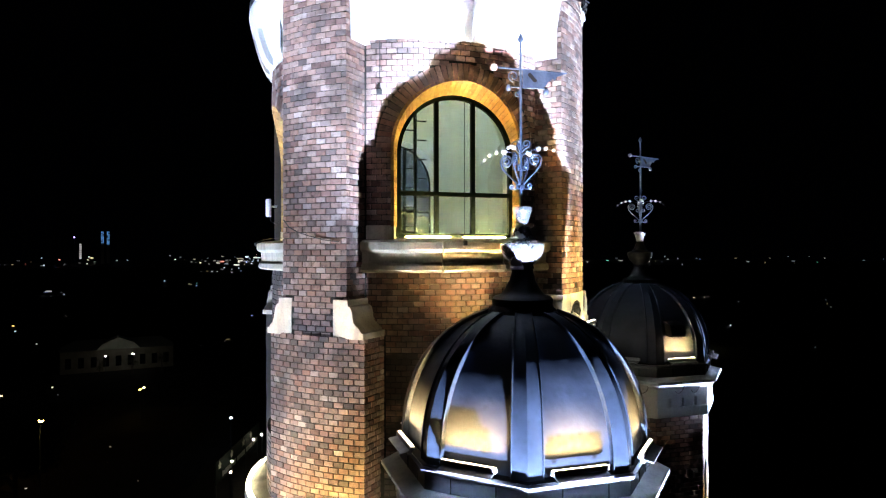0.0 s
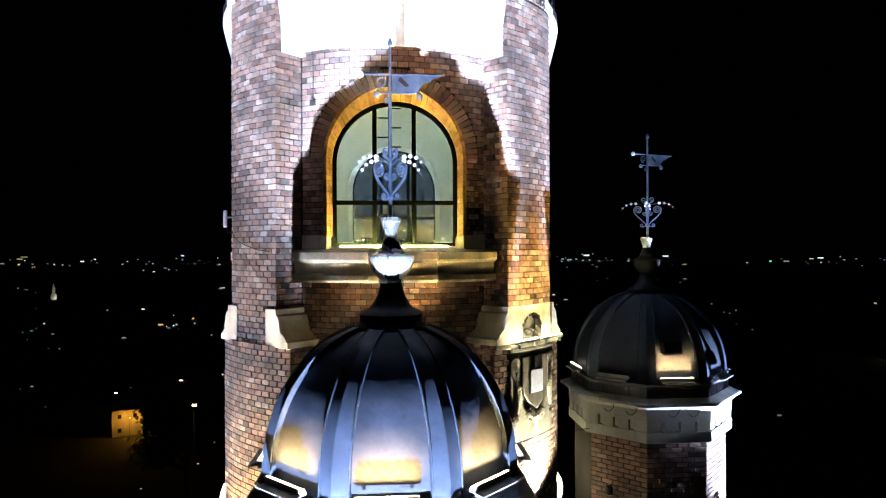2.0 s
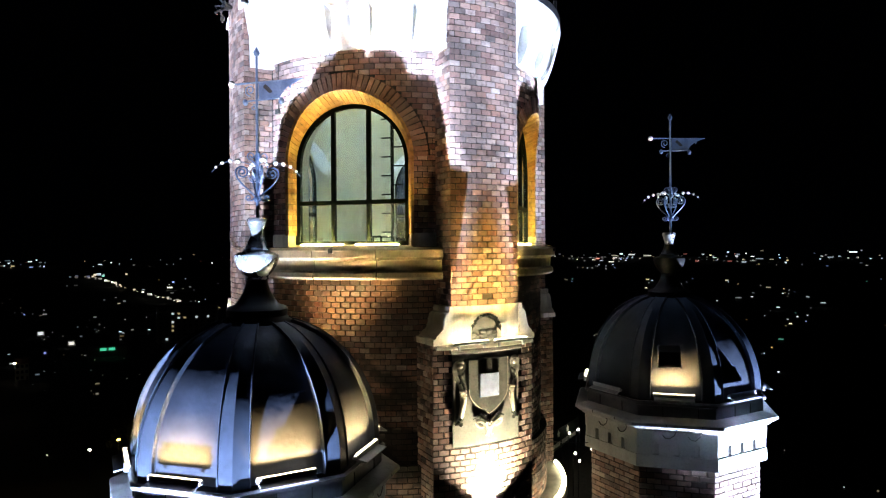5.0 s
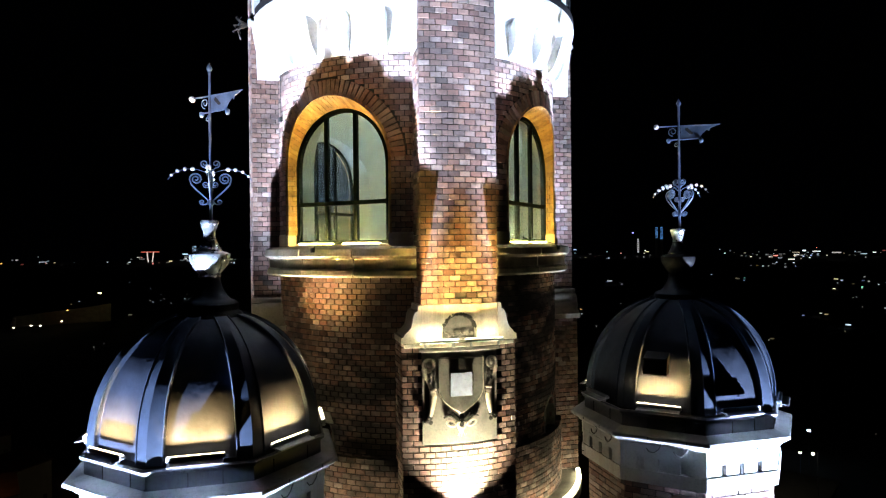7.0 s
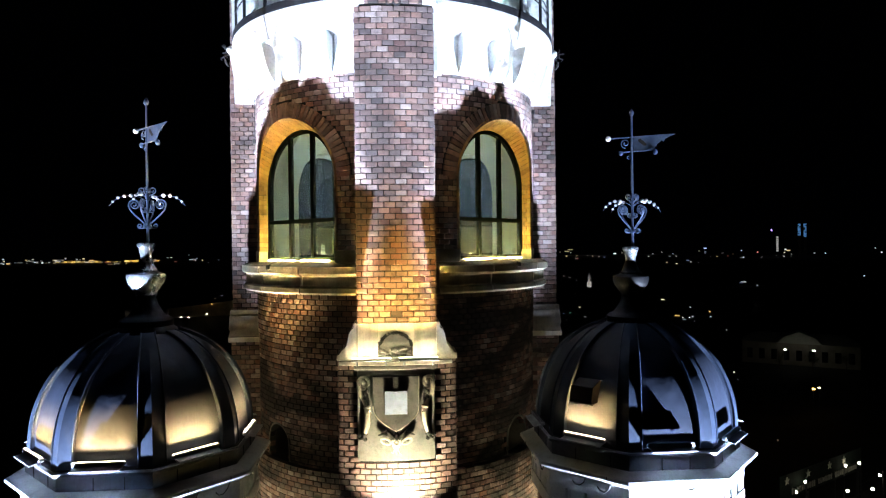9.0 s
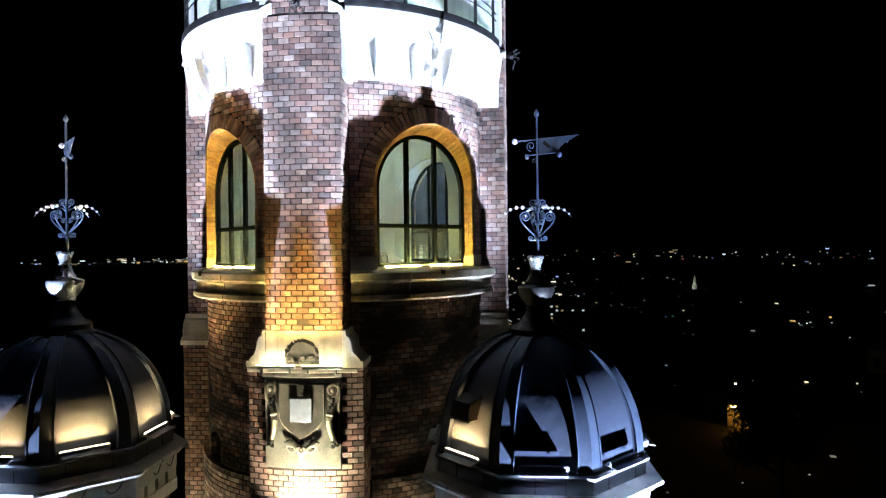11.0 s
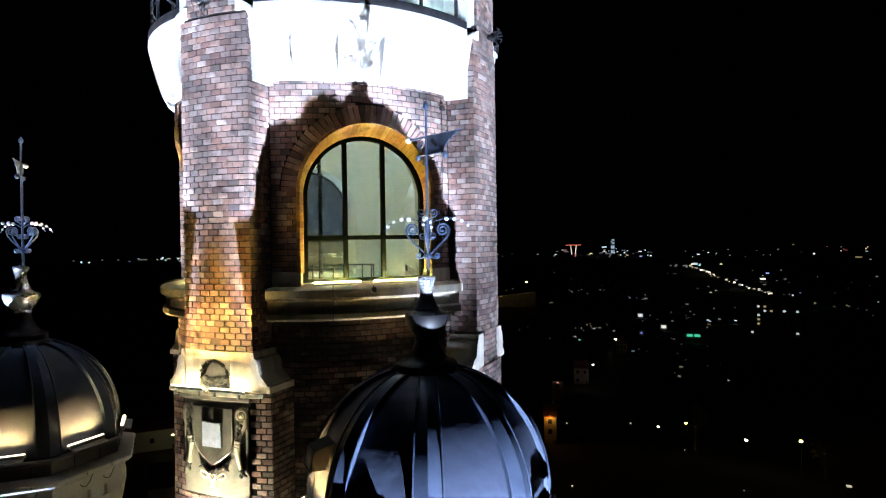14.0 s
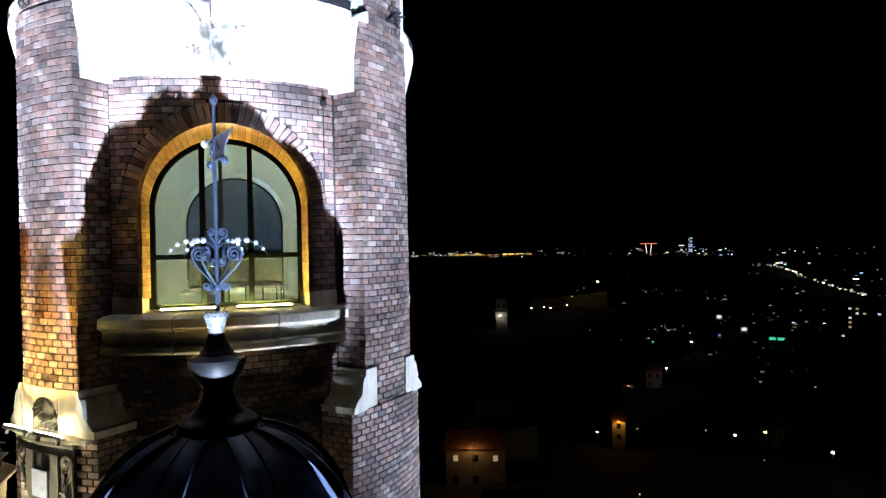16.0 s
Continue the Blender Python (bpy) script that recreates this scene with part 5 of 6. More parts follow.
WHITES = [(1.0, 0.95, 0.85), (0.8, 0.9, 1.0), (1.0, 0.85, 0.6), (0.65, 0.8, 1.0), (1.0, 0.97, 0.92), (1.0, 0.75, 0.4), (0.9, 0.95, 1.0)]
M_TOWN = lamp_glow("town_glow", WHITES + WHITES + [(1.0, 0.6, 0.2), (0.4, 0.5, 1.0), (0.3, 1.0, 0.7)], 1.3)
M_SKYLINE = lamp_glow("skyline_glow", WHITES + WHITES + [(1.0, 0.25, 0.2), (0.45, 0.55, 1.0)], 1.4)
M_SHORE = lamp_glow("shore_glow", [(1.0, 0.62, 0.14), (1.0, 0.7, 0.2), (1.0, 0.55, 0.1)], 1.7)
M_NEAR = lamp_glow("near_glow", [(1.0, 0.9, 0.7), (0.85, 0.92, 1.0), (1.0, 0.8, 0.5)], 1.7)


def speck_cloud(name, label, count, clusters, az0, az1, r0, r1, glow, size, seed, high=8.0, spread=1.6):
    """Many far lamps, too small to tell apart, gathered loosely round some centres."""
    rnd = random.Random(seed)
    sh = Shape()
    centres = [(az0 + (az1 - az0) * rnd.random(), 1 / (1 / r1 + (1 / r0 - 1 / r1) * rnd.random())) for _ in range(clusters)]
    for _ in range(count):
        az, r = rnd.choice(centres)
        az += rnd.gauss(0, spread)
        r = min(4450, r * (1 + rnd.gauss(0, 0.05)))
        x, y = polar(az, r)
        s = size * r / 1000 * (0.5 + rnd.random())
        wide = 1.0 + 4.0 * rnd.random() ** 4
        sh.box((x, y, ground_z(r) + rnd.random() ** 2 * high * r / 1000 + s), (s * wide, s * wide, s))
    return tagged(part(name, sh, glow), label, "street lights", kind="stuff")


speck_cloud("skyline_lights", "few small lights along the dark end of the skyline", 40, 10, -8, 24, 2900, 4300, M_TOWN, 0.9, 23, 9)
speck_cloud("skyline_lights", "row of small lights along the far skyline", 270, 40, 24, 112, 2900, 4300, M_SKYLINE, 1.15, 13, 11)
speck_cloud("town_lights", "sparse small lights of the outer town", 26, 16, -6, 26, 430, 3000, M_TOWN, 0.9, 27, 5, 1.2)
speck_cloud("town_lights", "scattered small lights of the distant town", 175, 50, 26, 100, 430, 3000, M_TOWN, 1.1, 11, 6, 1.2)
speck_cloud("far_shore_lights", "thin row of lights on the far shore", 110, 16, 112, 142, 3600, 4300, M_TOWN, 1.2, 19, 5)
speck_cloud("suburb_lights", "many faint small lights of the near suburb", 90, 40, 74, 106, 320, 1700, lamp_glow("suburb_glow", WHITES, 0.45), 0.9, 33, 5, 1.4)
speck_cloud("near_lights", "few lamps between the near houses", 44, 36, 8, 108, 130, 420, M_NEAR, 1.3, 14, 3, 2.5)


def row_of_lights(name, label, ends, count, glow, size, seed, jitter, lift=6.0):
    """Lamps strung along a bent line of places."""
    rnd = random.Random(seed)
    sh = Shape()
    for k in range(count):
        f = (k + rnd.random() * 0.5) / count * (len(ends) - 1)
        i = min(int(f), len(ends) - 2)
        (x0, y0), (x1, y1) = ends[i], ends[i + 1]
        x, y = x0 + (x1 - x0) * (f - i) + rnd.gauss(0, jitter), y0 + (y1 - y0) * (f - i) + rnd.gauss(0, jitter)
        s = size * math.hypot(x, y) / 1000 * (0.6 + 0.8 * rnd.random())
        sh.box((x, y, ground_at(x, y) + lift + s), (s * 1.6, s * 1.6, s))
    return tagged(part(name, sh, glow), label, "street lights", kind="stuff")


row_of_lights("avenue_lights", "string of warm white street lights along a straight avenue", [(1.6, 1641.5), (64.0, 962.1), (91.4, 787.8)], 36, lamp_glow("avenue_glow", [(1.0, 0.92, 0.7), (1.0, 0.85, 0.55), (1.0, 0.95, 0.85)], 2.3), 1.6, 5, 2.5)
row_of_lights("avenue_head_lights", "cluster of lights at the head of the avenue", [(-20.1, 1602.4), (38.6, 1800.0)], 12, M_TOWN, 2.0, 6, 25)
row_of_lights("shore_lights", "row of amber lamps along the far shore", [polar(117.1, 3700), polar(113, 3600), polar(109.9, 3700)], 60, M_SHORE, 1.5, 8, 12, 4)
row_of_lights("quay_lights", "loose row of lamps along the quay below the church", [polar(133.6, 400), polar(130.6, 420), polar(127.6, 400)], 14, M_TOWN, 2.2, 9, 6, 5)


def glow_box(ob_name, at, size, glow, parent, label=""):
    return part(ob_name, Shape().box(at, size), glow, parent, label)


# lit shop fronts at the near end of the avenue
shops = thing("shop_front", "low shop front with violet and cyan lit signs", "shop", (99.1, 756.4, -42), -5)
part("wall", Shape().box((0, 3, 3), (34, 6, 6)), M_HOUSE, shops)
for k, c in enumerate(((0.6, 0.25, 1.0), (0.8, 0.8, 1.0), (0.3, 0.85, 1.0), (0.4, 0.95, 1.0))):
    glow_box("sign", (-12 + 8 * k, -0.2, 4.2), (4.5, 0.3, 2.4), glowing("sign_glow", c, 2.2), shops, "glowing shop sign")

M_PANE_WARM = glowing("lit_pane_warm", (1.0, 0.75, 0.4), 0.3)
M_PANE_COOL = glowing("lit_pane_cool", (0.85, 0.95, 1.0), 0.6)
M_PANE_DARK = material("dark_pane", [(0.01, 0.012, 0.016), (0.02, 0.022, 0.026)], 0.15, 0.0, grain=20, patch=2, bump=0.02)


def street_lamp(x, y, h, colour, watts, label, bulb=0.22, glow=9.0):
    lamp = thing("street_lamp", label, "street lamp", (x, y, ground_at(x, y)), math.degrees(math.atan2(-y, -x)), group="street lamps")
    part("mast", Shape().tube([(0, 0, 0), (0, 0, h * 0.5), (0, 0, h)], 0.09, 8, 0.05), M_IRON, lamp)
    part("arm", Shape().tube([(0, 0, h - 0.3), (0.2, 0, h + 0.1), (0.9, 0, h + 0.25)], 0.04, 6), M_IRON, lamp)
    head = part("head", Shape().box((1.1, 0, h + 0.28), (0.7, 0.34, 0.14), chamfer=0.05), M_ALU, lamp)
    part("bulb", Shape().ball((1.1, 0, h + 0.14), bulb, 10, 6, 0.6), glowing("street_glow", colour, glow), head, "glowing lamp glass")
    if watts:
        light = bpy.data.lights.new("street_light", "POINT")
        light.energy, light.color, light.shadow_soft_size = watts * 0.02, colour, 0.15
        ob = new("street_light", light)
        ob.location = lamp.matrix_world @ Vector((1.1, 0, h - 0.2))
    return lamp


AMBER, NEUTRAL, BLUISH = (1.0, 0.55, 0.12), (1.0, 0.9, 0.7), (0.6, 0.78, 1.0)


def house(x, y, w, d, h, label, wall_mat=None, rise=2.4, cols=3, rows=2, lit=(), pane=None, turn=0.0):
    """A gabled house whose long front looks towards the tower; lit: (column, row) of the lit windows."""
    hs = thing("house", label, "house", (x, y, ground_at(x, y) - 0.3), math.degrees(math.atan2(y, x)) - 90 + turn, group="houses")
    wall = Shape().box((0, 0, h / 2), (w, d, h))
    for s in (-1, 1):
        wall.add([(s * w / 2, -d / 2, h), (s * w / 2, d / 2, h), (s * w / 2, 0, h + rise)], [(0, 1, 2)])
    part("wall", wall, wall_mat or M_HOUSE, hs)
    o = 0.35
    for s in (-1, 1):
        slope = rise / (d / 2)
        rf = Shape().add([(-w / 2 - o, s * (d / 2 + o), h - o * slope), (w / 2 + o, s * (d / 2 + o), h - o * slope), (w / 2 + o, 0, h + rise), (-w / 2 - o, 0, h + rise),
                          (-w / 2 - o, s * (d / 2 + o), h - o * slope + 0.16), (w / 2 + o, s * (d / 2 + o), h - o * slope + 0.16), (w / 2 + o, 0, h + rise + 0.18), (-w / 2 - o, 0, h + rise + 0.18)],
                         [(0, 1, 2, 3), (4, 7, 6, 5), (0, 4, 5, 1), (2, 6, 7, 3), (0, 3, 7, 4), (1, 5, 6, 2)])
        part("roof", rf, M_ROOF, hs)
    part("chimney", Shape().box((w * 0.22, d * 0.12, h + rise * 0.9), (0.6, 0.6, 1.4)), M_HOUSE, hs)
    part("door", Shape().box((w * 0.38, -d / 2 - 0.02, 1.05), (1.0, 0.08, 2.1)), M_BARK, hs)
    step, high = w / cols, h / rows
    for c in range(cols):
        for r in range(rows):
            if r == 0 and c == cols - 1:
                continue
            px, pz = -w / 2 + step * (c + 0.5), high * (r + 0.55)
            win = part("window", Shape().box((px, -d / 2 - 0.02, pz), (min(1.3, step * 0.6), 0.1, min(1.6, high * 0.6))), M_IRON, hs)
            part("pane", Shape().box((px, -d / 2 - 0.075, pz), (min(1.1, step * 0.5), 0.02, min(1.4, high * 0.52))), (pane or M_PANE_WARM) if (c, r) in lit else M_PANE_DARK, win, "lit window pane" if (c, r) in lit else "")
    return hs


def leafy_tree(x, y, h, label, seed, leaves=900, bare=False):
    tr = thing("tree", label, "tree", (x, y, ground_at(x, y)), group="trees")
    rnd = random.Random(seed)
    trunk = Shape().tube([(0, 0, 0), (0.1, 0.05, h * 0.3), (0.0, 0.1, h * 0.6), (0.05, 0, h * 0.85)], h * 0.03, 8, h * 0.008)
    part("trunk", trunk, M_BARK, tr, smooth=50)
    tips = []
    for k in range(14):
        a, z0 = rnd.random() * 2 * math.pi, h * (0.28 + 0.5 * rnd.random())
        ln = h * (0.16 + 0.18 * rnd.random())
        end = Vector((math.cos(a) * ln, math.sin(a) * ln, z0 + ln * (0.5 + 0.5 * rnd.random())))
        part("limb", Shape().tube([(0.03, 0.05, z0), end * 0.5 + Vector((0, 0, z0 * 0.45)), end], h * 0.011, 5, h * 0.003), M_BARK, tr)
        tips += [end, end * 0.8 + Vector((0, 0, h * 0.12))]
        if bare:
            for _ in range(5):
                b = end * (0.6 + 0.4 * rnd.random())
                part("twig", Shape().tube([b, b + Vector((rnd.gauss(0, 0.5), rnd.gauss(0, 0.5), 0.5 + rnd.random()))], 0.02, 4, 0.006), M_BARK, tr)
    if not bare:
        crown = Shape()
        for _ in range(leaves):
            c = rnd.choice(tips) + Vector([rnd.gauss(0, h * 0.07) for _ in range(3)])
            u = Vector([rnd.gauss(0, 1) for _ in range(3)]).normalized()
            v = u.orthogonal().normalized()
            s = h * 0.02 * (0.6 + rnd.random())
            crown.add([c - u * s, c + v * s * 0.5, c + u * s, c - v * s * 0.5], [(0, 1, 2, 3)])
        part("crown", crown, M_LEAF, tr)
    return tr


# the yard with its strings of bulbs, on a terrace north-east of the tower
yard = thing("yard_terrace", "dark paved terrace on a stone retaining wall", "terrace", (35.3, 36.4, 0), 34)
part("paving", Shape().box((0, 0, 4.4), (19.6, 13.6, 0.2), chamfer=0.03), M_MORTAR, yard)
part("retaining_wall", Shape().box((0, 0, -3.9), (19, 13, 16.4), chamfer=0.05), M_GROUND, yard)
M_BULB = glowing("yard_bulb", (1.0, 0.93, 0.66), 40.0)
for k, (x0, y0, dx, dy, n) in enumerate(((28.8, 34.0, 2.4, 2.3, 2), (31.5, 32.1, 7.4, 4.9, 3), (36.3, 39.0, 1.8, 0.5, 2), (39.5, 37.5, 3.0, -3.4, 2), (32.4, 33.8, 5.6, 3.2, 2))):
    festoon = thing("string_light", "string of round warm white bulbs over the yard, lit", "lamp", (x0, y0, 8.0), group="string lights")
    part("cable", Shape().tube([(dx * f / 8, dy * f / 8, 0.25 - 0.2 * math.sin(math.pi * f / 8)) for f in range(9)], 0.012, 4), M_CABLE, festoon)
    for i in range(n):
        f = (i + 0.1) / max(1, n - 0.8)
        part("bulb", Shape().ball((dx * f, dy * f, 0.1 - 0.2 * math.sin(math.pi * min(1, f))), 0.105, 10, 6), M_BULB, festoon)
    for f in (0, 1):
        part("post", Shape().tube([(dx * f, dy * f, -3.5), (dx * f, dy * f, 0.3)], 0.05, 6), M_BLACKIRON, festoon)
banner = thing("yard_sign", "long dark sign board with pale stars and lettering, on posts", "sign", (33.9, 38.2, 4.5), 28)
part("board", Shape().box((0, 0, 3.35), (12.4, 0.08, 1.9), chamfer=0.02), M_FRAME, banner)
for x in (-5.8, -2.0, 2.0, 5.8):
    part("post", Shape().box((x, 0.1, 2.0), (0.12, 0.12, 4.2)), M_BLACKIRON, banner)
for x in (-5.3, -2.3, 0.9, 3.2):
    star = [(x + (0.33 if k % 2 == 0 else 0.14) * math.sin(math.pi * k / 5), 3.8 + (0.33 if k % 2 == 0 else 0.14) * math.cos(math.pi * k / 5)) for k in range(10)]
    part("star", Shape().prism(star, lambda u, w, d: Vector((u, d, w)), -0.05, -0.10), M_HOUSE, banner, "pale five-pointed star")
rnd = random.Random(12)
x = -4.6
while x < 5.4:
    w = 0.16 + 0.2 * rnd.random()
    part("letter_bar", Shape().box((x + w / 2, -0.06, 2.85), (w, 0.04, 0.34 + 0.14 * rnd.random())), M_DARKSTONE, banner)
    x += w + (0.12 if rnd.random() < 0.85 else 0.5)
street_lamp(141.3, 151.6, 10.0, BLUISH, 5446, "bluish street lamp at the edge of the yard", 0.54)
street_lamp(146.0, 138.1, 10.0, BLUISH, 7144, "bluish street lamp at the edge of the yard", 0.54)
street_lamp(115.3, 110.0, 10.0, NEUTRAL, 0, "small white street lamp in the yard", 0.36)
street_lamp(84.4, 78.7, 9.6, NEUTRAL, 0, "small white street lamp in the yard", 0.31)
leafy_tree(122.4, 24.1, 12.0, "bare young tree on the dark slope", 4, bare=True)

# amber-lit street to the north
street_lamp(26.0, 55.0, 21.2, AMBER, 500, "tall amber street lamp on a high mast", 0.24, 24)
street_lamp(160.1, 221.4, 12.0, AMBER, 4087, "amber street lamp by the road", 0.57)
house(95.7, 236.1, 10.1, 11.0, 10.1, "orange-lit rendered house by the street", cols=2, rows=2)
street_lamp(93.3, 228.3, 7.2, (1.0, 0.46, 0.055), 85000, "amber street lamp before a house", 0.31)
street_lamp(109.4, 279.8, 6.8, NEUTRAL, 0, "small white street lamp behind a house", 0.52)
for k, (x, y) in enumerate(((220.9, 309.8), (207.9, 318.7), (233.0, 300.8))):
    leafy_tree(x, y, 10.0, "dark leafy tree below the hall", 41 + k, 700)
street_lamp(-35.1, 155.6, 10.4, (1.0, 0.8, 0.45), 781, "warm street lamp in the lane", 0.33)
street_lamp(-37.3, 190.0, 8.8, (1.0, 0.42, 0.06), 16000, "amber wall-side street lamp", 0.14, 6)
house(-38.5, 196.2, 3.8, 13.2, 9.5, "tall narrow house with an orange-lit front", cols=1, rows=3)
house(-51.0, 271.3, 4.6, 13.2, 9.0, "narrow house with a pinkish lit front", cols=1, rows=2)
street_lamp(-50.0, 265.9, 8.0, (1.0, 0.6, 0.4), 6000, "warm street lamp before a house", 0.13, 6)
house(-46.4, 307.9, 7.0, 13.2, 8.0, "house with a pink-lit gable", cols=2, rows=2)
street_lamp(-39.2, 297.8, 10.4, (1.0, 0.78, 0.7), 8000, "pale street lamp before a house", 0.57)
house(-35.9, 395.7, 6.0, 10.0, 9.0, "white rendered house, lit from the street", M_PLASTER, cols=3, rows=3)
street_lamp(-38.9, 391.6, 9.0, (1.0, 0.88, 0.6), 6000, "warm street lamp before a white house", 0.78)
house(-58.0, 130.9, 13.7, 12.7, 9.7, "house with an amber-lit front and lit windows", cols=3, rows=2, lit=((0, 1), (2, 1)))
street_lamp(-55.9, 124.6, 9.6, (1.0, 0.5, 0.15), 15000, "amber street lamp before a house", 0.08, 6)
street_lamp(-29.0, 91.6, 6.3, (0.9, 1.0, 0.6), 182, "greenish white garden lamp", 0.24)
house(-30.1, 84.0, 8.4, 8.4, 5.0, "garden house with one lit window", cols=2, rows=1, lit=((0, 0),), pane=M_PANE_COOL)
house(-65.3, 162.9, 15.4, 15.4, 9.9, "house with a pale gable in half dark", M_PLASTER, cols=2, rows=1, turn=35)
house(-83.1, 200.8, 13.2, 13.2, 13.2, "small house with a pale wall", M_PLASTER, cols=2, rows=2)
street_lamp(2.8, 193.6, 9.2, (1.0, 0.72, 0.15), 835, "amber street lamp among shrubs", 0.47)
leafy_tree(5.3, 198.8, 13.2, "small tree lit yellow by a street lamp", 21, 700)
street_lamp(-4.4, 182.5, 9.2, NEUTRAL, 217, "white street lamp by a hedge", 0.42)
street_lamp(30.1, 172.6, 10.4, (1.0, 0.75, 0.22), 2203, "yellow street lamp by a hedge", 0.50)
leafy_tree(35.5, 174.3, 11.0, "low tree beside a yellow street lamp", 22, 600)
street_lamp(18.5, 185.3, 7.2, NEUTRAL, 331, "white street lamp at a crossing", 0.47)

leafy_tree(59.6, 121.7, 22.0, "tall dark leafy tree on the slope", 51, 6000)

# palace-like hall, pale in the dark, far to the north-east
hall = thing("public_hall", "long pale hall with a raised middle, dimly lit", "building", (228.9, 332.7, -43), math.degrees(math.atan2(331.9, 230.1)) - 90)
hall.matrix_world = hall.matrix_world @ Matrix.Scale(2.2, 4)
part("wall", Shape().box((0, 0, 3), (26, 9, 6)), M_HOUSE, hall)
part("gable", Shape().prism([(-5, 6.0), (5, 6.0), (3.5, 7.6), (0, 9.0), (-3.5, 7.6)], lambda u, w, d: Vector((u, d, w)), -4.7, 1.0), M_PLASTER, hall)
part("roof", Shape().add([(-13.3, -4.8, 6), (13.3, -4.8, 6), (13.3, 4.8, 6), (-13.3, 4.8, 6), (-10, 0, 8.2), (10, 0, 8.2)], [(0, 1, 5, 4), (2, 3, 4, 5), (1, 2, 5), (3, 0, 4)]), M_PLASTER, hall, "pale sheet roof")
for k in range(9):
    part("window", Shape().box((-11.2 + 2.8 * k, -4.52, 3), (1.3, 0.1, 2.6)), M_PANE_DARK, hall)
street_lamp(224.9, 314.2, 10.0, (1.0, 0.95, 0.8), 260, "white street lamp before the hall", 0.69)
street_lamp(212.3, 320.1, 10.0, (1.0, 0.95, 0.8), 220, "white street lamp before the hall", 0.60)
street_lamp(169.5, 231.6, 10.0, (1.0, 0.75, 0.4), 0, "small warm street lamp", 0.52)
leafy_tree(469.9, 39.6, 14, "broad tree lit yellow-green by a lamp", 23, 900)
street_lamp(462.9, 37.6, 7, (1.0, 0.9, 0.35), 9000, "warm street lamp under a tree", 0.3)

# church tower with its onion spire, north-west
church = thing("church", "white baroque church tower with a dark onion spire, lit from below", "church", (-181.4, 208.2, -42.3), 134.2 - 90)
church.matrix_world = church.matrix_world @ Matrix.Scale(2.58, 4)
part("nave", Shape().box((0, 9, 3.2), (8, 13, 6.4)), M_PLASTER, church)
part("nave_roof", Shape().add([(-4.3, 2.6, 6.4), (4.3, 2.6, 6.4), (4.3, 15.6, 6.4), (-4.3, 15.6, 6.4), (0, 2.6, 9.5), (0, 15.6, 9.5)], [(0, 1, 4), (2, 3, 5), (1, 2, 5, 4), (3, 0, 4, 5)]), M_ROOF, church)
part("tower_wall", Shape().box((0, 0, 4.2), (3.4, 3.4, 8.4), chamfer=0.45), M_PLASTER, church)
part("cornice", Shape().box((0, 0, 5.0), (3.75, 3.75, 0.25), chamfer=0.1), M_BEAD, church)
part("cornice", Shape().box((0, 0, 8.5), (3.95, 3.95, 0.35), chamfer=0.12), M_BEAD, church)
for s in (-0.72, 0.72):
    part("window", Shape().prism([(s - 0.32, 5.7), (s + 0.32, 5.7), (s + 0.32, 6.9), (s + 0.2, 7.15), (s, 7.25), (s - 0.2, 7.15), (s - 0.32, 6.9)], lambda u, w, d: Vector((u, d, w)), -1.73, -1.5), M_PANE_DARK, church)
part("clock", Shape().revolve([(0.001, 0.0), (0.5, 0.0), (0.55, 0.05), (0.5, 0.08)], n=20), M_BEAD, church, "pale round clock face").matrix_basis = pose(0, -1.7, 7.85, 90)
part("onion", Shape().revolve([(1.95, 8.6), (1.95, 8.9), (1.5, 9.3), (1.0, 9.6), (0.95, 10.3), (1.25, 10.6), (1.15, 11.0), (0.6, 11.4), (0.45, 11.9), (0.65, 12.3), (0.5, 12.7), (0.15, 13.1), (0.06, 13.8), (0.001, 14.6)], n=16), M_ALU, church, "grey metal onion spire", smooth=40)
part("cross", Shape().box((0, 0, 14.9), (0.06, 0.06, 1.0)).box((0, 0, 15.05), (0.5, 0.06, 0.06)), M_ALU, church)
for s in (-1, 1):
    part("corner_ball", Shape().ball((s * 1.7, -1.7, 8.95), 0.26, 10, 6), M_BEAD, church)
street_lamp(-167.9, 191.4, 6.4, NEUTRAL, 12000, "white street lamp at the foot of the church", 0.77, 14)
light = bpy.data.lights.new("church_light", "SPOT")
light.energy, light.color, light.spot_size, light.spot_blend, light.shadow_soft_size = 17000, (1.0, 0.86, 0.58), radians(80), 0.6, 0.3
new("church_light", light).matrix_world = look((-167.7, 194.3, -40.5), (-180.1, 209.3, -14.0))
projector = thing("floodlight", "black floodlight on the ground before a church", "lamp", (-167.3, 193.8, -42), 45, group="ground floodlights")
part("body", Shape().box((0, 0, 0.35), (0.5, 0.3, 0.5), pose(0, 0, 0, 30), 0.04), M_BLACKIRON, projector)
leafy_tree(-149.9, 184.7, 13.2, "leafy tree lit from a street lamp beside the church", 31, 1300)
leafy_tree(-141.7, 195.9, 11.0, "leafy tree in half dark beside the church", 32, 900)
street_lamp(-69.6, 76.8, 8.7, (0.45, 0.62, 1.0), 983, "bright bluish street lamp", 0.36, 30)
street_lamp(-74.1, 86.3, 9.5, AMBER, 2600, "amber street lamp in the lane", 0.23)
house(-163.0, 152.0, 17.0, 11.0, 7.5, "low house with a pale wall lit by a street lamp", M_PLASTER, cols=3, rows=1)
street_lamp(-149.5, 147.5, 6.0, (1.0, 0.82, 0.42), 3200, "warm street lamp at the corner of a low house", 0.4)
house(-89.2, 93.6, 18.2, 14.1, 8.5, "yellowish-lit house beside the lane", cols=3, rows=1)

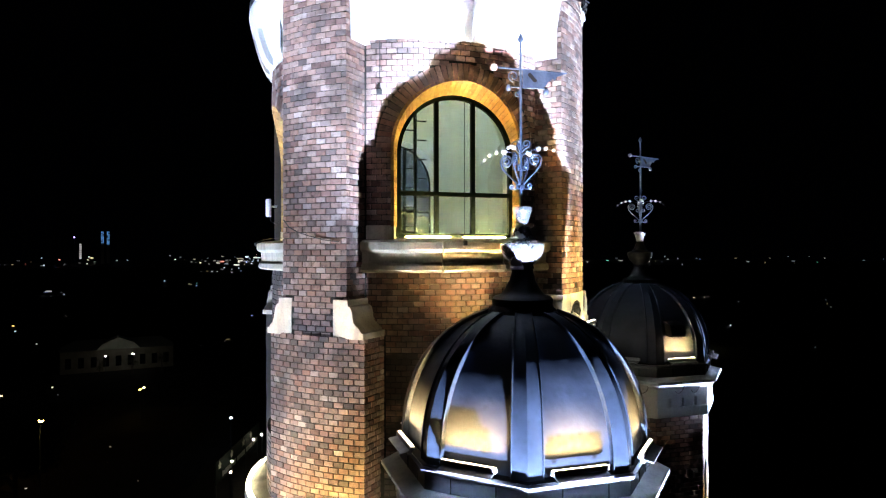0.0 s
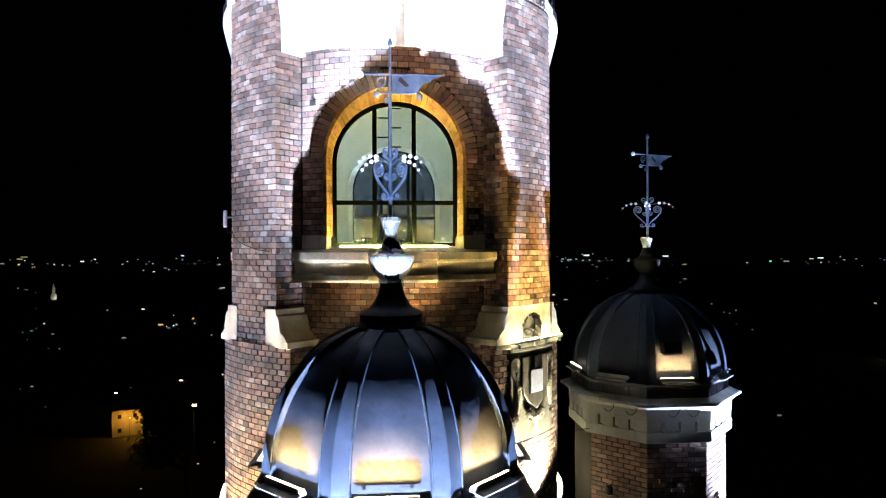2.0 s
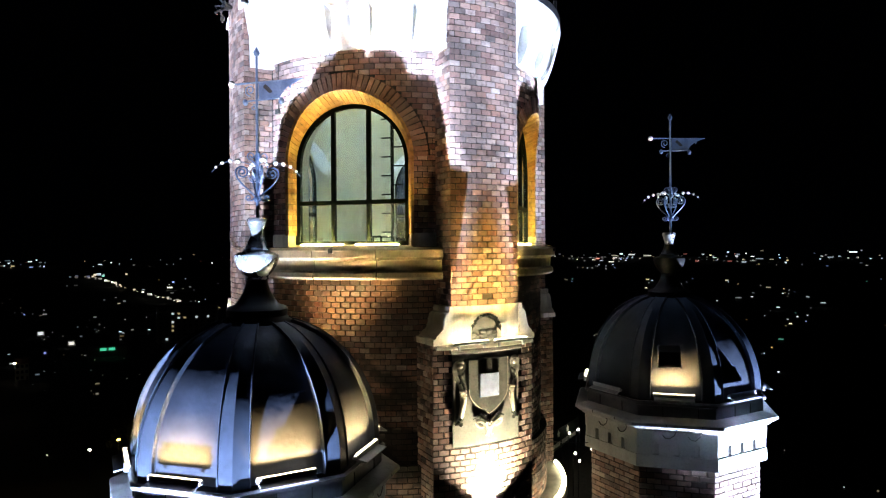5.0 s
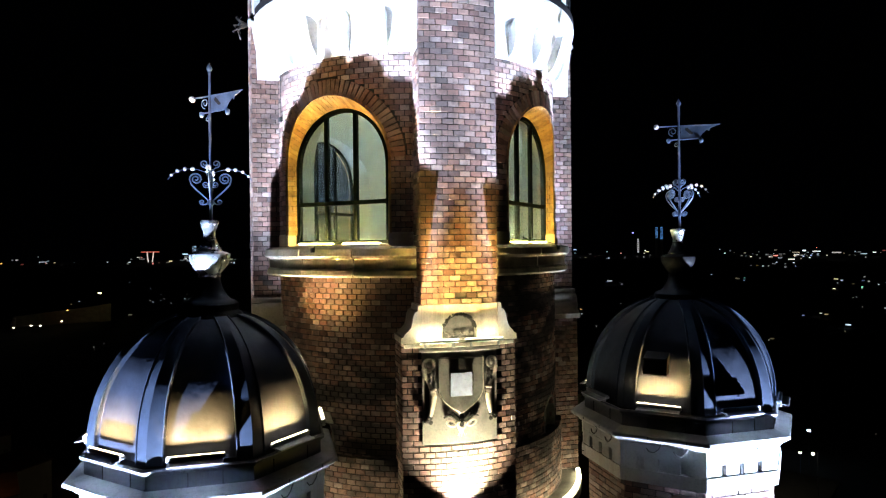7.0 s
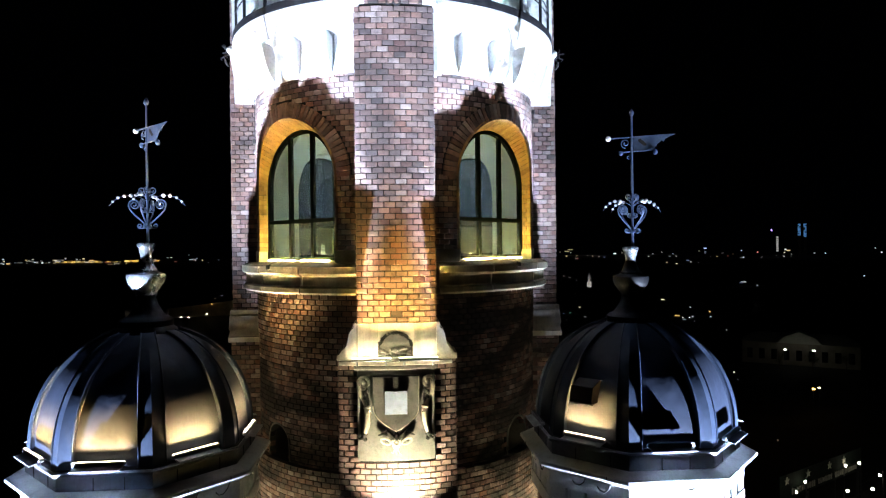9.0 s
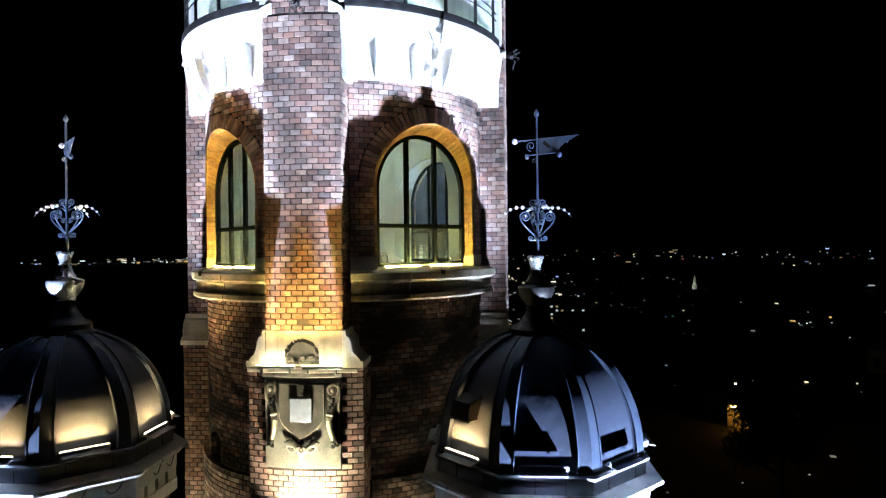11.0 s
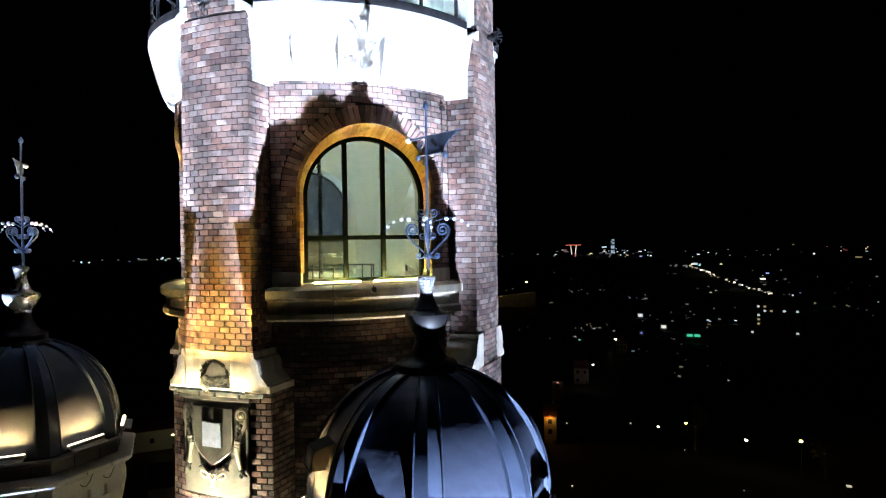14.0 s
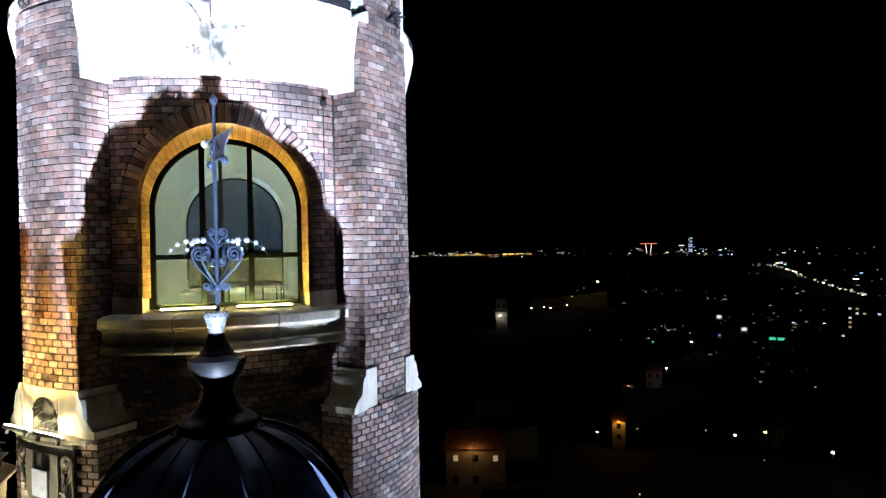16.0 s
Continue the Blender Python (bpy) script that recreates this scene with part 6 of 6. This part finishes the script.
# middle distance
tall = thing("stair_tower", "tall pale square building lit halfway up", "building", (-192.9, 471.9, -42.3), 24)
part("wall", Shape().box((0, 0, 12.2), (9.0, 9.0, 24.4)), M_HOUSE, tall)
part("ledge", Shape().box((0, 0, 14.0), (11.4, 11.0, 0.8)), M_BEAD, tall)
for s in (-2.2, 2.2):
    part("window", Shape().box((s, -4.52, 19), (1.6, 0.1, 3.4)), M_PANE_DARK, tall)
wall_lamp = thing("wall_lamp", "warm white lamp on the front of a tall building", "lamp", (-191.2, 465.4, -31.0))
part("glass", Shape().ball((0, 0, 0), 0.8, 10, 6), glowing("wall_lamp_glow", (1.0, 0.92, 0.75), 12.0), wall_lamp)
part("bracket", Shape().box((-0.3, 1.4, 0.3), (0.3, 3.0, 0.3)), M_IRON, wall_lamp)
light = bpy.data.lights.new("wall_light", "POINT")
light.energy, light.color, light.shadow_soft_size = 120, (1.0, 0.92, 0.75), 0.3
new("wall_light", light).location = (-190.8, 463.4, -32.5)

terrace = thing("retaining_wall", "long stone retaining wall lit amber from a lamp on top", "wall", (-193.9, 649.1, -42), 14)
part("wall", Shape().prism([(-34, 0), (44, 0), (44, 17), (20, 14), (-34, 9)], lambda u, w, d: Vector((u, d, w)), 0, 3), M_HOUSE, terrace)
part("wing", Shape().prism([(0, 0), (-26, 0), (-26, 4), (0, 8)], lambda u, w, d: Vector((-34 + d, u, w)), 0, 2), M_HOUSE, terrace)
street_lamp(-157.9, 647.5, 28, (1.0, 0.85, 0.4), 9000, "tall mast lamp above a wall", 1.4, 6)
for x, y in ((-189.4, 568.8), (-181.6, 564.5), (-197.9, 557.2), (-174.3, 593.2)):
    street_lamp(x, y, 8, (1.0, 0.92, 0.7), 1000, "white lamp in a yard below a wall", 0.8, 6)
light = bpy.data.lights.new("terrace_light", "POINT")
light.energy, light.color, light.shadow_soft_size = 250, (1.0, 0.5, 0.09), 0.4
new("terrace_light", light).location = (-178.0, 623.4, -27)
street_lamp(-178.5, 623.4, 14.6, (1.0, 0.6, 0.15), 0, "amber lamp before a retaining wall", 0.5, 10)

block = thing("apartment_block", "apartment block with a column of lit windows", "building", (59.8, 497.9, -42), -4)
part("wall", Shape().box((0, 6, 13), (42, 12, 26)), M_HOUSE, block)
part("roof", Shape().box((0, 6, 26.3), (43, 13, 0.6)), M_ROOF, block)
rnd = random.Random(17)
for i in range(10):
    for j in range(8):
        on = (i == 2 and rnd.random() < 0.8) or rnd.random() < 0.06 or (j == 5 and i in (4, 6, 8))
        win = part("window", Shape().box((-18.5 + 4.1 * i, -0.05, 2.2 + 3.1 * j), (1.9, 0.12, 1.6)), M_IRON, block)
        part("pane", Shape().box((-18.5 + 4.1 * i, -0.14, 2.2 + 3.1 * j), (1.7, 0.05, 1.4)), (M_PANE_COOL if rnd.random() < 0.6 else M_PANE_WARM) if on else M_PANE_DARK, win, "lit window pane" if on else "")

store = thing("shop_front", "low dark shop with a green lit sign", "shop", (5.7, 452.2, -42), 0)
part("wall", Shape().box((0, 4, 3), (22, 8, 6)), M_HOUSE, store)
for x in (-2.4, 2.4):
    glow_box("sign", (x, -0.2, 4.6), (3.6, 0.3, 1.5), glowing("green_sign", (0.1, 1.0, 0.55), 0.7), store, "glowing green sign")
for x, y, w, h, c in ((-15.7, 511.2, 3.4, 2.2, (1.0, 0.97, 0.9)), (-38.4, 587.2, 3.6, 2.4, (0.95, 0.97, 1.0)), (-29.5, 471.7, 1.2, 1.2, (0.3, 0.35, 1.0))):
    hut = thing("kiosk", "small kiosk with a bright lit front", "kiosk", (x, y, -42), 4, group="kiosks")
    part("wall", Shape().box((0, 2, 2.2), (w + 2, 4, 4.4)), M_HOUSE, hut)
    glow_box("lit_front", (0, -0.1, 2.4), (w, 0.2, h), glowing("kiosk_glow", c, 0.9), hut, "glowing front panel")
chapel = thing("chapel", "small lit white chapel with a pointed belfry", "church", (315.5, 996.5, -42), -17)
chapel.matrix_world = chapel.matrix_world @ Matrix.Scale(0.8, 4)
part("wall", Shape().box((0, 4, 5), (9, 12, 10)), M_PLASTER, chapel)
part("belfry", Shape().box((0, 0, 9), (4.6, 4.6, 18)), M_PLASTER, chapel)
part("spire", Shape().revolve([(3.0, 18), (2.4, 20), (0.8, 25), (0.01, 29)], n=8), M_PLASTER, chapel)
light = bpy.data.lights.new("chapel_light", "SPOT")
light.energy, light.color, light.spot_size, light.shadow_soft_size = 8000, (1.0, 0.97, 0.85), radians(70), 0.4
new("chapel_light", light).matrix_world = look((310.4, 978.5, -41), (315.4, 994.5, -31))
projector = thing("floodlight", "black floodlight on the ground before a chapel", "lamp", (309.9, 977.0, -42), group="ground floodlights")
part("body", Shape().box((0, 0, 0.5), (0.8, 0.5, 0.8), pose(0, 0, 0, 30), 0.05), M_BLACKIRON, projector)

# far towers on the skyline
def far_tower(name, label, x, y, z0, z1, w, colour, strength, rows, cols=2, fill=0.9, seed=1):
    tw = thing(name, label, "tower", (x, y, z0), math.degrees(math.atan2(y, x)) - 90)
    part("wall", Shape().box((0, w / 2, (z1 - z0) / 2), (w, w, z1 - z0)), M_HOUSE, tw)
    glow, rr = glowing("tower_glow", colour, strength), random.Random(seed)
    for j in range(rows):
        for i in range(cols):
            if rr.random() < fill:
                hh = (z1 - z0) / rows
                part("light_panel", Shape().box((-w / 2 + w * (i + 0.5) / cols, -0.2, hh * (j + 0.5)), (w / cols * 0.8, 0.4, hh * 0.75)), glow, tw)
    return tw


far_tower("lit_tower", "slim white floodlit tower on the skyline", 2029.8, 3202.1, -20, 62, 12, (1.0, 0.98, 0.95), 0.4, 7, 1, 1.0)
far_tower("office_tower", "blue-lit office tower on the skyline", 2114.0, 3146.4, 57, 126, 14, (0.15, 0.45, 1.0), 0.5, 10, 2, 0.8, 2)
far_tower("office_tower", "blue-lit office tower on the skyline", 2136.1, 3131.5, 57, 126, 14, (0.15, 0.45, 1.0), 0.5, 10, 2, 0.8, 3)
for ob in [o for o in scene.collection.all_objects if o.name.startswith("office_tower")]:
    part("base", Shape().box((0, 7, -52), (14, 14, 104)), M_HOUSE, ob)
far_tower("lit_tower", "tall tower with blue and white light lines on the skyline", -419.0, 3769.9, -37, 45, 22, (0.55, 0.75, 1.0), 0.8, 9, 3, 0.7, 4)
mast = thing("radio_mast", "thin mast with a violet warning light", "mast", (2006.8, 3217.0, -42))
part("pole", Shape().tube([(0, 0, 0), (0, 0, 136)], 2.0, 6, 0.6), M_IRON, mast)
part("light", Shape().ball((0, 0, 137), 4.5, 8, 6), glowing("violet_glow", (0.4, 0.25, 1.0), 3.0), mast)
crane = thing("tower_crane", "construction crane outlined with red lights", "crane", (-639.5, 3738.5, -42), 12)
part("jib", Shape().box((0, 0, 56), (90, 3, 4)), glowing("red_glow", (1.0, 0.18, 0.12), 0.9), crane, "jib lit red")
for s in (-1, 1):
    part("mast", Shape().tube([(s * 10, 0, 0), (s * 16, 0, 54)], 3.0, 5), glowing("pale_glow", (1.0, 0.85, 0.75), 0.7), crane)
